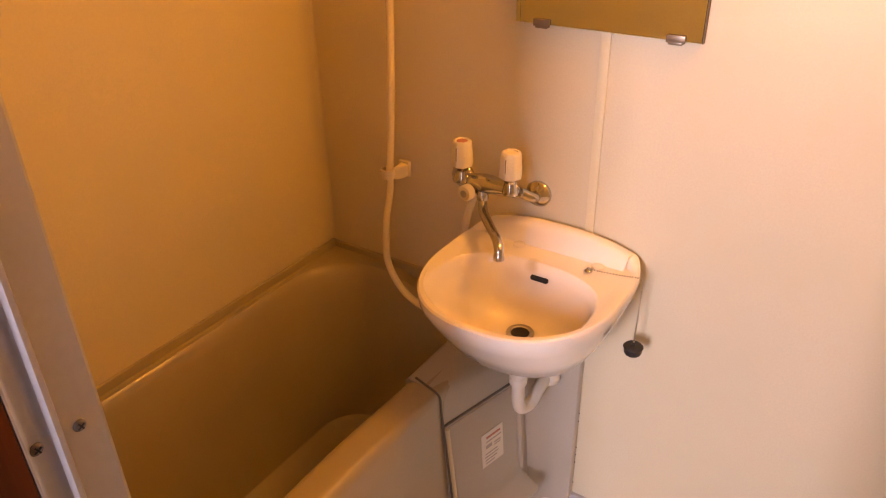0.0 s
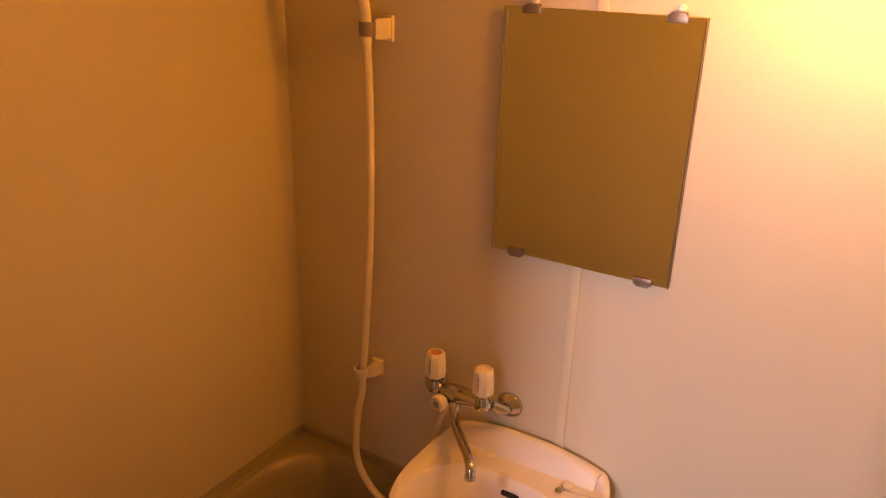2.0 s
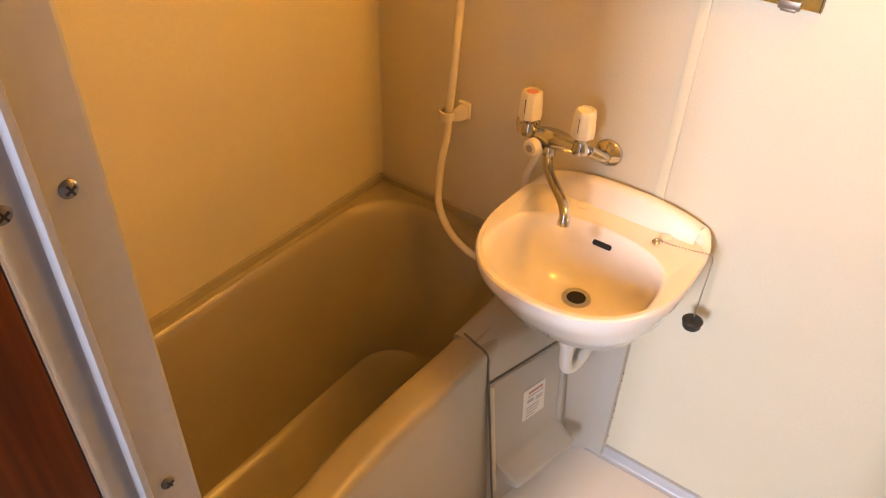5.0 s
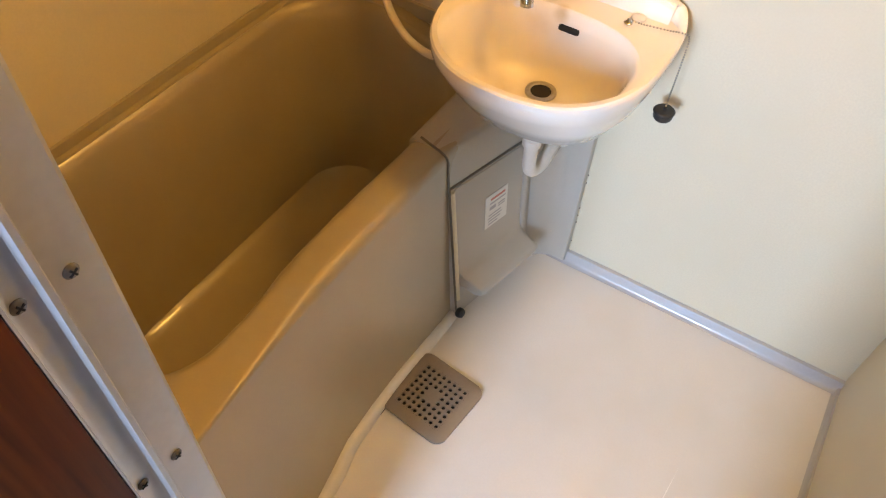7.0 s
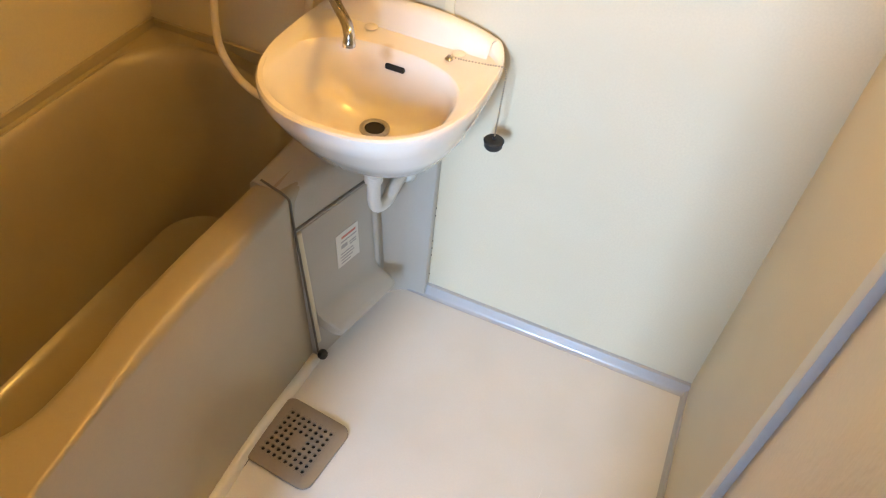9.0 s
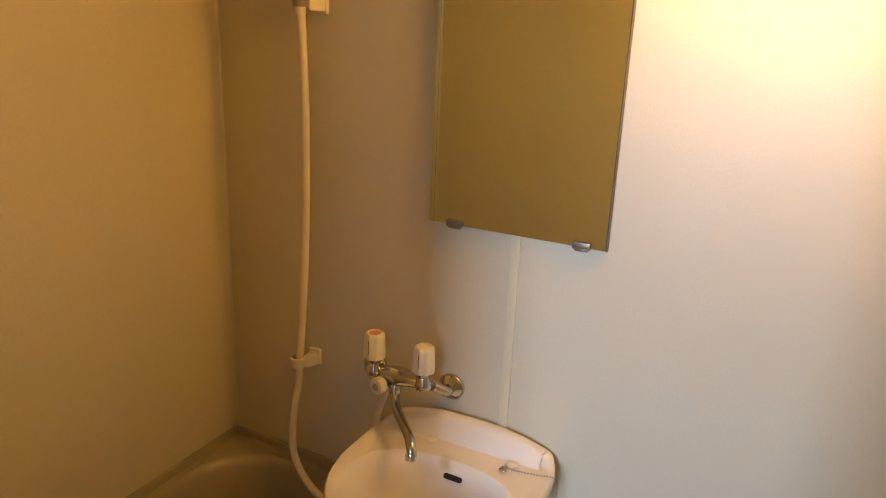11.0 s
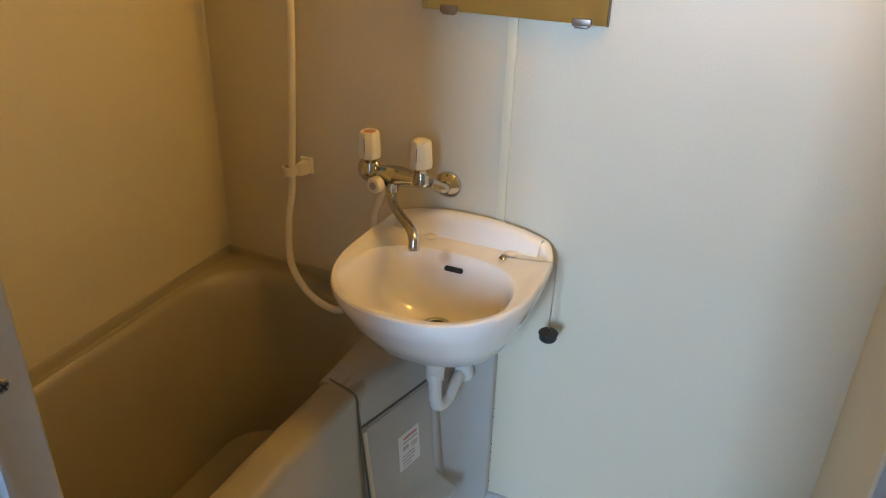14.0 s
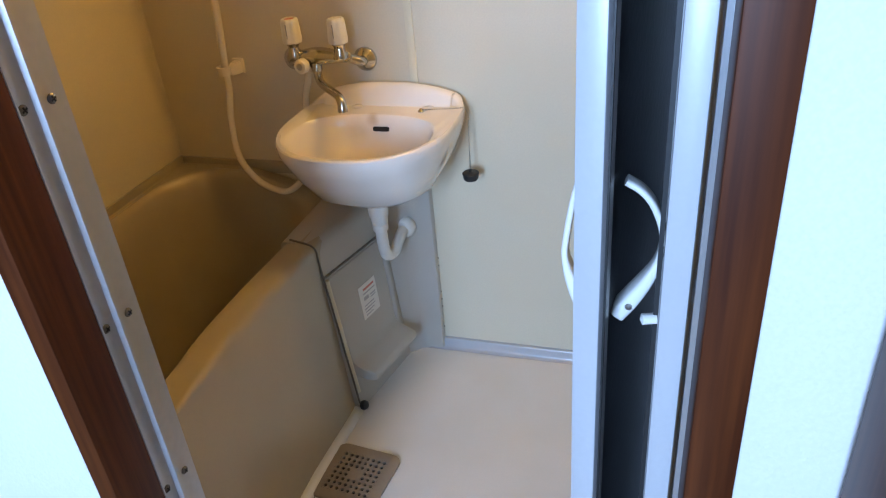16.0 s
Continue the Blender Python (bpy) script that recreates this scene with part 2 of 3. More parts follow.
structure("wall_back", box(-0.06, W + 0.06, 0, 0.06, -0.05, HIGH), WALL, "off-white laminated bathroom wall panel", "wall")
structure("wall_left", box(-0.06, 0.010, OUT, 0, -0.05, HIGH), WALL, "off-white laminated wall panel beside the bathtub", "wall")
structure("wall_right", box(W, W + 0.06, OUT, 0, -0.05, HIGH), WALL, "off-white laminated bathroom side wall", "wall")
structure("ceiling", box(-0.06, W + 0.06, OUT, 0.06, HIGH, HIGH + 0.05), CEIL, "off-white bathroom ceiling panel", "ceiling")
bm = box(0.010, JL - 0.03, FRONT - 0.055, FRONT, -0.05, HIGH)
box(JR + 0.03, W, FRONT - 0.055, FRONT, -0.05, HIGH, bm=bm)
box(JL - 0.03, JR + 0.03, FRONT - 0.055, FRONT, TOP + 0.03, HIGH, bm=bm)
structure("wall_front", bm, WALL, "off-white laminated wall round the doorway", "wall")

# floor pan with its raised edge
bm = box(0.3, W, OUT + 0.03, 0, -0.05, 0.0)
structure("floor", bm, FLOOR, "pale beige glossy resin bathroom floor pan", "floor")
skirt = [(0, 0.001), (0.026, 0.001), (0.019, 0.004), (0.014, 0.010), (0.012, 0.026), (0.009, 0.031), (0, 0.032)]
bm = prism([(-u, v) for u, v in skirt], "x", 0.70, W)
prism([(W - 0.5 * u, 0.5 * v) for u, v in skirt], "y", FRONT, -0.004, bm)
structure("baseboard", bm, SKIRT, "raised glossy edge of the floor pan", "skirting")

# seams and corner beads
bm = box(0.722, 0.741, -0.0045, 0.001, 0.03, HIGH - 0.002, 0.0015)
structure("trim_seam", bm, STRIP, "off-white joint strip between wall panels", "trim")
bm = prism([(0.010, 0), (0.013, 0), (0.010, -0.003)], "z", 0.56, HIGH)
structure("trim_corner", bm, WALL, "corner bead between the wall panels", "trim")
bm = prism([(0.010, HIGH), (0.024, HIGH), (0.010, HIGH - 0.016)], "y", FRONT, 0)
prism([(0, HIGH), (-0.016, HIGH), (0, HIGH - 0.016)], "x", 0, W, bm)
structure("trim_ceiling", bm, CEIL, "narrow cove between walls and ceiling", "trim")
bm = box(0.692, 0.700, FRONT, -0.02, HIGH - 0.003, HIGH + 0.001)
structure("trim_ceiling_seam", bm, WHITE, "white joint strip across the ceiling", "trim")

# ---- bathtub ----
tub = base("bathtub", 0.29, -0.54, 0, "beige resin bathtub in a narrow bay against the wall, empty", "bathtub")


def along(knots, y):
    """A smooth line through (y, value) pairs given from the pipe cover towards the door."""
    for (a, u), (b, v) in zip(knots, knots[1:]):
        if y >= b:
            return u + (v - u) * smoothstep(a, b, y) if y < a else u
    return knots[-1][1]


# how the apron swings along its length: its foot, its shoulder and the inner edge of the rim
FOOT = ((-0.30, 0.0), (-0.58, -0.010), (-0.70, -0.006), (-0.82, 0.014), (-0.94, 0.038), (-1.08, 0.058))
SHOULDER = ((-0.30, 0.0), (-0.56, -0.010), (-0.68, -0.011), (-0.82, -0.002), (-0.94, 0.012), (-1.08, 0.034))
INNER = ((-0.29, 0.0), (-0.56, -0.008), (-0.66, -0.008), (-0.82, 0.008), (-1.08, 0.012))
ROUND = ((-0.30, 0.016), (-0.56, 0.026), (-0.72, 0.022), (-0.86, 0.009), (-1.08, 0.006))


def rim_height(x, y):
    """The rim is a little higher along the walls and at the door end."""
    return 0.553 - 0.049 * smoothstep(0.20, 0.43, x) + 0.010 * smoothstep(-0.70, -1.06, y)


def tub_loop(x0, x1, y0, y1, r, z, follow=0.0, swing=None, share=1.0, walls=0.0):
    """One ring of the tub; walls lifts it along the walls alone."""
    out = []
    for x, y in rounded(x0, x1, y0, y1, r):
        k = smoothstep(0.2, 0.46, x)
        dx = share * k * along(swing, y) if swing else 0.0
        out.append((x + dx, y, z + follow * rim_height(x, y) + walls * (1 - k)))
    return out


def shoulder(angle):
    """A ring over the apron's rounded top edge, tight at the door end and soft in the middle."""
    c, q = math.cos(radians(angle)), math.sin(radians(angle))
    out = []
    for x, y in rounded(0.013, 0.560, FRONT + 0.004, BACK, 0.005):
        k = smoothstep(0.2, 0.46, x)
        r = along(ROUND, y) * k + 0.004 * (1 - k)
        out.append((x + k * (along(SHOULDER, y) - r * (1 - c)), y, rim_height(x, y) - r * (1 - q)))
    return out


BACK = -0.004
loops = [tub_loop(0.013, 0.590, FRONT + 0.004, BACK, 0.005, 0.0, 0, FOOT),
         tub_loop(0.013, 0.584, FRONT + 0.004, BACK, 0.005, 0.08, 0, FOOT, 0.94),
         tub_loop(0.013, 0.574, FRONT + 0.004, BACK, 0.005, 0.24, 0, FOOT, 0.80),
         tub_loop(0.013, 0.565, FRONT + 0.004, BACK, 0.005, 0.38, 0, SHOULDER, 1.1),
         *(shoulder(angle) for angle in (0, 18, 36, 54, 72, 90)),
         tub_loop(0.020, 0.522, FRONT + 0.020, BACK - 0.010, 0.040, 0.002, 1, SHOULDER, 0.9, -0.002),
         tub_loop(0.030, 0.498, FRONT + 0.040, BACK - 0.028, 0.120, 0.001, 1, INNER, 1, -0.004),
         tub_loop(0.035, 0.490, FRONT + 0.050, BACK - 0.036, 0.140, -0.001, 1, INNER, 1, 0.003),
         tub_loop(0.040, 0.484, FRONT + 0.056, BACK - 0.042, 0.148, -0.003, 1, INNER, 1, 0.006),
         tub_loop(0.046, 0.478, FRONT + 0.064, BACK - 0.048, 0.152, -0.008, 1, INNER, 1, 0.006),
         tub_loop(0.051, 0.472, FRONT + 0.072, BACK - 0.054, 0.155, -0.018, 1, INNER, 1, 0.001),
         tub_loop(0.055, 0.468, FRONT + 0.080, BACK - 0.058, 0.156, -0.034, 1, INNER, 0.9),
         tub_loop(0.062, 0.462, FRONT + 0.095, BACK - 0.066, 0.156, -0.090, 1, INNER, 0.6),
         tub_loop(0.085, 0.452, FRONT + 0.130, BACK - 0.085, 0.145, 0.30, 0, INNER, 0.3),
         tub_loop(0.100, 0.440, FRONT + 0.185, BACK - 0.105, 0.125, 0.16),
         tub_loop(0.108, 0.432, FRONT + 0.205, BACK - 0.115, 0.110, 0.115),
         tub_loop(0.128, 0.412, FRONT + 0.230, BACK - 0.135, 0.095, 0.098),
         tub_loop(0.190, 0.340, FRONT + 0.320, BACK - 0.230, 0.070, 0.094)]
part("tub_shell", loft(loops, last=True), TUB, tub)
bm = box(0.0105, 0.020, FRONT + 0.01, -0.006, 0.545, 0.574, 0.004)
box(0.0105, 0.56, -0.012, -0.002, 0.535, 0.570, 0.004, bm=bm)
part("wall_flange", bm, TUB, tub)
bm = lathe([(0.0, 0), (0.022, 0), (0.024, 0.002), (0.020, 0.004), (0.0, 0.005)], pose(0.26, -0.24, 0.095), 20, cap=False)
part("drain", bm, STEEL, tub, "steel drain in the tub floor")

# ---- pipe cover at the tub's end ----
cover = base("pipe_cover", 0.62, -0.15, 0, "grey resin pipe cover beside the bathtub, with a lift-off hatch", "cover")


def face_x(y, z):
    """The cover's face: it leans back and swings out towards the wall."""
    foot, head = 0.603 + 0.20 * (y + 0.318), 0.553 + 0.27 * (y + 0.318)
    return foot + (head - foot) * z / 0.505


loops = []
for y in (-0.3165, -0.24, -0.16, -0.08, -0.004):
    t = face_x(y, 0.505)
    loops.append([(0.46, y, 0.0), *((face_x(y, z), y, z) for z in (0.0, 0.12, 0.24, 0.36, 0.44, 0.475)), (t - 0.002, y, 0.490), (t - 0.009, y, 0.500), (t - 0.022, y, 0.5055), (0.478, y, 0.5068), (0.470, y, 0.500)])
part("end_body", loft(loops, first=True, last=True), PANEL, cover)
col = [(0.61, -0.075), (0.648, -0.062), (0.668, -0.046), (0.684, -0.030), (0.706, -0.021), (0.745, -0.020), (0.748, -0.016), (0.748, -0.002), (0.55, -0.002), (0.55, -0.075)]
part("column", prism(col, "z", 0.0, 0.545), PANEL, cover, "grey upright strip in the corner")
seam_line = [(0.490, -0.306, 0.5078), (0.520, -0.314, 0.5080), (0.544, -0.3185, 0.5055), (0.556, -0.3185, 0.4975), (0.5612, -0.3185, 0.484)] + [(face_x(-0.318, z) + 0.0045, -0.3185, z) for z in (0.46, 0.36, 0.24, 0.12, 0.03)]
part("seam", tube(glide(seam_line), 0.0026, 8), GROOVE, cover, "dark joint line")
# hatch
hatch_shape = [(-0.004, 0.108), (0.030, 0.102), (0.054, 0.099), (0.062, 0.103), (0.064, 0.112), (0.061, 0.120), (0.052, 0.125), (0.020, 0.139), (0.010, 0.147), (0.006, 0.162), (0.005, 0.22), (0.004, 0.395), (0.002, 0.402), (-0.004, 0.403)]
loops = []
for y, k in ((-0.302, 0.80), (-0.299, 0.97), (-0.294, 1.0), (-0.24, 1.0), (-0.18, 1.0), (-0.112, 1.0), (-0.104, 0.96), (-0.099, 0.75)):
    loops.append([(face_x(y, z) + k * o, y, z) for o, z in hatch_shape])
hatch = part("hatch", loft(loops, first=True, last=True), PANEL, cover, "grey lift-off hatch with a projecting lower lip")
# A dark strip draws the shadow line of the groove above the hatch.
part("hatch_shadow_line", tube([(face_x(y, 0.411) + 0.0005, y, 0.411) for y in (-0.312, -0.2, -0.06)], 0.0034, 8), GROOVE, cover, "groove over the hatch, its shadow line drawn as a dark strip")
part("hatch_side_rib", tube([(face_x(-0.309, z) + 0.002, -0.309, z) for z in (0.402, 0.25, 0.06)], 0.0066, 10), STRIP, cover)
part("hatch_side_rib", tube([(face_x(-0.090, z) + 0.002, -0.090, z) for z in (0.402, 0.25, 0.135)], 0.0095, 10), PANEL, cover)
bm = lathe([(0.0, -0.002), (0.012, -0.002), (0.013, 0.004), (0.011, 0.010), (0.006, 0.013), (0.0, 0.014)], facing(0.612, -0.316, 0.022, (1, -0.2, 0.3)), 20, cap=False)
part("rubber_stop", bm, BLACK, cover, "black rubber stop at the foot")
lab = box(0, 0.0012, -0.036, 0.036, -0.048, 0.048, 0.0004, 1)
lm = Matrix.Translation((face_x(-0.185, 0.275) + 0.0052, -0.185, 0.275)) @ pose(0, 0, 0, 0, -4.2, -13.2)
bmesh.ops.transform(lab, matrix=lm, verts=lab.verts)
sticker = part("label", lab, LABEL, cover, "white notice sticker with small print")
for k, (y, z, w, h, mat) in enumerate([(0.004, 0.034, 0.046, 0.006, RED), (0.004, 0.022, 0.050, 0.0035, PRINT), (-0.012, 0.008, 0.020, 0.010, PRINT),
                                       (0.016, 0.008, 0.022, 0.0035, PRINT), (0.016, 0.001, 0.022, 0.003, PRINT), (-0.004, -0.012, 0.040, 0.003, PRINT),
                                       (-0.004, -0.021, 0.046, 0.003, PRINT), (-0.006, -0.030, 0.038, 0.003, PRINT), (-0.010, -0.039, 0.030, 0.003, PRINT)]):
    b = box(0.0011, 0.0017, y - w / 2, y + w / 2, z - h / 2, z + h / 2)
    bmesh.ops.transform(b, matrix=lm, verts=b.verts)
    part("print_bar", b, mat, sticker, smooth=False)

# ---- washbasin ----
BX, BZ = 0.669, 0.752
basin = base("washbasin", BX, 0, 0.6, "cream resin washbasin fixed to the wall over the tub's end", "washbasin")


def rim(scale_x, scale_y, z, back=-0.004, n=72):
    """The basin's outline: straight sides from the wall, a round nose in front."""
    out = []
    hw, dep, mid_y = 0.202 * scale_x, 0.388 * scale_y, -0.165
    for k in range(n):
        a = 2 * math.pi * k / n
        c, s = math.cos(a), math.sin(a)
        if s > 0:
            x, y = math.copysign(abs(c) ** 0.47, c) * hw, mid_y + abs(s) ** 0.47 * (-mid_y + 0.028)
        else:
            x, y = math.copysign(abs(c) ** 0.84, c) * hw, mid_y - abs(s) ** 0.92 * (dep + mid_y)
        out.append((BX + x, min(back, y), z))
    return out


def bowl(w, d, cy, z, n=72, cx=0.0):
    out = []
    for k in range(n):
        a = 2 * math.pi * k / n
        c, s = math.cos(a), math.sin(a)
        e = 0.75 if s > 0 else 0.9
        out.append((BX + cx + math.copysign(abs(c) ** 0.85, c) * w, cy + math.copysign(abs(s) ** e, s) * d, z))
    return out


loops = [bowl(0.040, 0.040, -0.165, 0.560), bowl(0.095, 0.085, -0.160, 0.572), bowl(0.148, 0.135, -0.170, 0.610),
         rim(0.88, 0.88, 0.660), rim(0.955, 0.955, 0.702), rim(0.990, 0.992, BZ - 0.026), rim(1.0, 1.0, BZ - 0.010), rim(0.996, 0.997, BZ - 0.003), rim(0.984, 0.986, BZ),
         rim(0.950, 0.957, BZ - 0.001, -0.012), bowl(0.172, 0.138, -0.241, BZ - 0.004), bowl(0.165, 0.131, -0.240, BZ - 0.010), bowl(0.158, 0.123, -0.236, BZ - 0.032),
         bowl(0.143, 0.104, -0.222, BZ - 0.075), bowl(0.116, 0.084, -0.206, BZ - 0.113), bowl(0.075, 0.054, -0.186, BZ - 0.135), bowl(0.030, 0.028, -0.172, BZ - 0.143), bowl(0.016, 0.016, -0.172, BZ - 0.146)]
part("bowl", loft(loops, first=True, last=True), BASIN, basin)
# upstand along the wall, arched
edge = [p for p in rim(0.992, 1.0, BZ, -0.004, 288)[:145] if p[1] > -0.125]
SECTION = ((-0.001, 0.0), (0.0, 0.55), (0.06, 0.86), (0.16, 0.97), (0.34, 1.0), (0.52, 0.97), (0.66, 0.86), (0.78, 0.64), (0.89, 0.34), (1.0, 0.10), (1.08, -0.05))
loops = [[] for _ in SECTION]
for k, (x, y, z) in enumerate(edge):
    p, q = edge[max(0, k - 6)], edge[min(len(edge) - 1, k + 6)]
    inward = Vector((p[1] - q[1], q[0] - p[0], 0)).normalized()
    w = min(k, len(edge) - 1 - k) / (len(edge) - 1)
    arch = max(0.0, 1 - (abs(x - BX) / 0.203) ** 2.4) ** 0.7
    rise, deep = smoothstep(0.0, 0.2, w) * arch, smoothstep(0.0, 0.30, w)
    for loop, (across, up) in zip(loops, SECTION):
        loop.append(Vector((x, y, BZ - 0.003 + 0.050 * rise * up)) + inward * (across * (0.008 + 0.038 * deep)))
bm = loft(loops, closed=False)
part("upstand", bm, BASIN, basin)
bm = lathe([(0.030, 0.0), (0.029, 0.003), (0.022, 0.004), (0.019, 0.001), (0.018, -0.010)], pose(BX - 0.003, -0.172, BZ - 0.142), 28, cap=False)
part("drain_ring", bm, STEEL, basin, "steel drain ring with brown staining")
bm = lathe([(0.0, 0.0), (0.0205, 0.0)], pose(BX - 0.003, -0.172, BZ - 0.1405), 24, cap=False)
part("drain_hole", bm, DARK, basin)
bm = box(-0.020, 0.020, -0.004, 0.002, -0.0055, 0.0055, 0.0045, 3)
bmesh.ops.transform(bm, matrix=Matrix.Translation((BX + 0.008, -0.1148, BZ - 0.036)) @ pose(0, 0, 0, -14, 0, 0), verts=bm.verts)
part("overflow_slot", bm, DARK, basin, "dark overflow slot")
for x, y in ((0.600, -0.062), (0.780, -0.062)):
    part("hole_cap", lathe([(0.013, 0.0), (0.013, 0.001), (0.010, 0.0022), (0.0, 0.0024)], pose(x, y, BZ - 0.0005), 20, cap=False), BASIN, basin)

# plug, chain and its eye
plug = base("basin_plug", 0.874, -0.06, 0.58, "black rubber basin plug hanging on a ball chain over the rim", "plug")
part("stopper", lathe([(0.0, 0.0), (0.016, 0.0), (0.0185, 0.004), (0.0195, 0.014), (0.021, 0.017), (0.018, 0.020), (0.004, 0.021), (0.004, 0.026), (0.0, 0.027)], pose(0.874, -0.064, 0.572), 24, cap=False), BLACK, plug, "black rubber stopper")
chain_line = [(0.771, -0.088, BZ + 0.005), (0.80, -0.083, BZ + 0.004), (0.84, -0.075, BZ + 0.004), (0.868, -0.068, BZ + 0.004), (0.8745, -0.066, BZ - 0.003), (0.876, -0.064, BZ - 0.02), (0.875, -0.064, 0.66), (0.874, -0.064, 0.597)]
pts = glide(chain_line, 14)
bm, last = bmesh.new(), None
for p in pts:
    if last is None or (p - last).length > 0.0042:
        bmesh.ops.create_icosphere(bm, subdivisions=1, radius=0.0021, matrix=Matrix.Translation(p))
        last = p
part("ball_chain", bm, STEEL, plug, "thin steel ball chain")
bm = lathe([(0.008, 0.0), (0.008, 0.002), (0.005, 0.004), (0.003, 0.008), (0.0, 0.009)], pose(0.771, -0.088, BZ - 0.0005), 16, cap=False)
part("chain_eye", bm, CHROME, plug, "small chrome eye on the basin deck")

# trap
trap = base("drain_trap", 0.66, -0.10, 0.4, "grey-white plastic drain trap under the washbasin", "trap")
part("tailpiece", lathe([(0.017, 0.0), (0.020, 0.004), (0.021, 0.018), (0.024, 0.026), (0.025, 0.045), (0.026, 0.075)], pose(BX - 0.006, -0.165, 0.488), 20), PVC, trap)
part("union_nut", lathe([(0.015, 0), (0.0195, 0.002), (0.020, 0.016), (0.017, 0.020)], pose(BX - 0.006, -0.165, 0.470), 12), PVC, trap)
part("bend", tube(glide([(BX - 0.006, -0.165, 0.485), (BX - 0.005, -0.163, 0.42), (BX - 0.003, -0.150, 0.390), (0.672, -0.118, 0.383), (0.674, -0.085, 0.398), (0.674, -0.024, 0.410)]), 0.0145, 16), PVC, trap)
part("wall_flange", lathe([(0.030, 0.0), (0.031, 0.006), (0.026, 0.016), (0.019, 0.020)], facing(0.674, -0.030, 0.409, (0, -1, 0)), 24), PVC, trap)

# ---- mixer tap ----
tap = base("mixer_tap", 0.52, -0.04, 0.85, "chrome two-handle wall mixer tap with ivory knobs over the washbasin", "tap")
TZ, TY = 0.872, -0.062
part("tap_body", tube(glide([(0.448, TY, TZ), (0.47, TY, TZ), (0.52, TY, TZ + 0.002), (0.57, TY, TZ), (0.586, TY, TZ)], 6), lambda u: 0.013 + 0.008 * math.exp(-((u - 0.50) / 0.20) ** 2), 18), CHROME, tap)
for x, wx in ((0.590, 0.612), (0.446, 0.424)):
    part("inlet_leg", tube(glide([(wx, -0.012, 0.850), (wx, -0.030, 0.852), (x, -0.048, 0.866), (x, TY, TZ)], 6), 0.0115, 14), CHROME, tap)
    part("wall_rose", lathe([(0.029, 0.0), (0.0295, 0.003), (0.027, 0.008), (0.018, 0.014), (0.013, 0.020), (0.0, 0.020)], facing(wx, -0.001, 0.850, (0, -1, 0)), 28, cap=False), CHROME, tap)


def knob(x, y, z):
    k = []
    for r, h in ((0.0185, 0.0), (0.0222, 0.002), (0.0230, 0.008), (0.0208, 0.048), (0.0196, 0.054), (0.016, 0.057), (0.0135, 0.0565), (0.0128, 0.054), (0.0, 0.0535)):
        k.append([(x + r * (1 + 0.05 * math.cos(8 * a)) * math.cos(a), y + r * (1 + 0.05 * math.cos(8 * a)) * math.sin(a), z + h)
                  for a in (2 * math.pi * j / 48 for j in range(48))])
    return loft(k, first=True, last=True)


for x, y in ((0.463, -0.072), (0.582, -0.076)):
    part("knob_neck", lathe([(0.016, 0), (0.017, 0.004), (0.015, 0.014), (0.012, 0.026), (0.016, 0.034), (0.013, 0.038)], pose(x, y, TZ), 20), CHROME, tap)
    kn = part("knob", knob(x, y, TZ + 0.036), IVORY, tap, "fluted ivory plastic knob")
    part("cap", lathe([(0.0122, 0.0), (0.0118, 0.0016), (0.0, 0.0022)], pose(x, y, TZ + 0.0895), 20, cap=False), RED if x < 0.5 else IVORY, kn, "red temperature disc" if x < 0.5 else "plain disc")
    part("mark", box(x - 0.0007, x + 0.0007, y - 0.0236, y - 0.0205, TZ + 0.044, TZ + 0.082), GROOVE, kn, smooth=False)
m = facing(0.490, TY - 0.012, TZ - 0.014, (-0.12, -1, 0.05))
part("selector_stem", lathe([(0.011, -0.012), (0.011, 0.012), (0.008, 0.014)], m, 16), CHROME, tap)
sel = part("selector_knob", lathe([(0.0, 0.010), (0.015, 0.010), (0.0175, 0.013), (0.0175, 0.026), (0.015, 0.030), (0.008, 0.031), (0.0, 0.031)], m, 24, cap=False), IVORY, tap, "round ivory selector for the shower")
part("selector_badge", lathe([(0.0, 0.0315), (0.008, 0.0315), (0.008, 0.030)], m, 18, cap=False), STEEL, sel)
part("spout_collar", lathe([(0.011, 0), (0.0135, 0.003), (0.0135, 0.018), (0.011, 0.022)], pose(0.512, TY - 0.006, TZ - 0.034), 16), CHROME, tap)
part("spout", tube(glide([(0.512, TY - 0.006, TZ - 0.012), (0.513, TY - 0.008, TZ - 0.034), (0.526, TY - 0.026, TZ - 0.052), (0.562, TY - 0.064, TZ - 0.056), (0.604, TY - 0.108, TZ - 0.056), (0.621, TY - 0.128, TZ - 0.064), (0.624, TY - 0.133, TZ - 0.086)], 8), lambda u: 0.0102 if u < 0.93 else 0.0115, 16), CHROME, tap)

# ---- shower ----
shower = base("hand_shower", 0.25, -0.03, 1.62, "cream plastic hand shower with its hose hanging on wall brackets", "shower")
part("hose", tube(glide([(0.492, -0.058, 0.862), (0.476, -0.052, 0.815), (0.457, -0.048, 0.76), (0.452, -0.058, 0.67), (0.435, -0.082, 0.575), (0.395, -0.092, 0.530), (0.350, -0.092, 0.526), (0.292, -0.086, 0.552), (0.249, -0.078, 0.615), (0.242, -0.064, 0.71),
                        (0.245, -0.048, 0.78), (0.246, -0.044, 0.84), (0.256, -0.044, 0.95), (0.270, -0.046, 1.15), (0.276, -0.048, 1.35), (0.275, -0.050, 1.50), (0.272, -0.052, 1.60)], 10), 0.0088, 14), CREAM, shower)
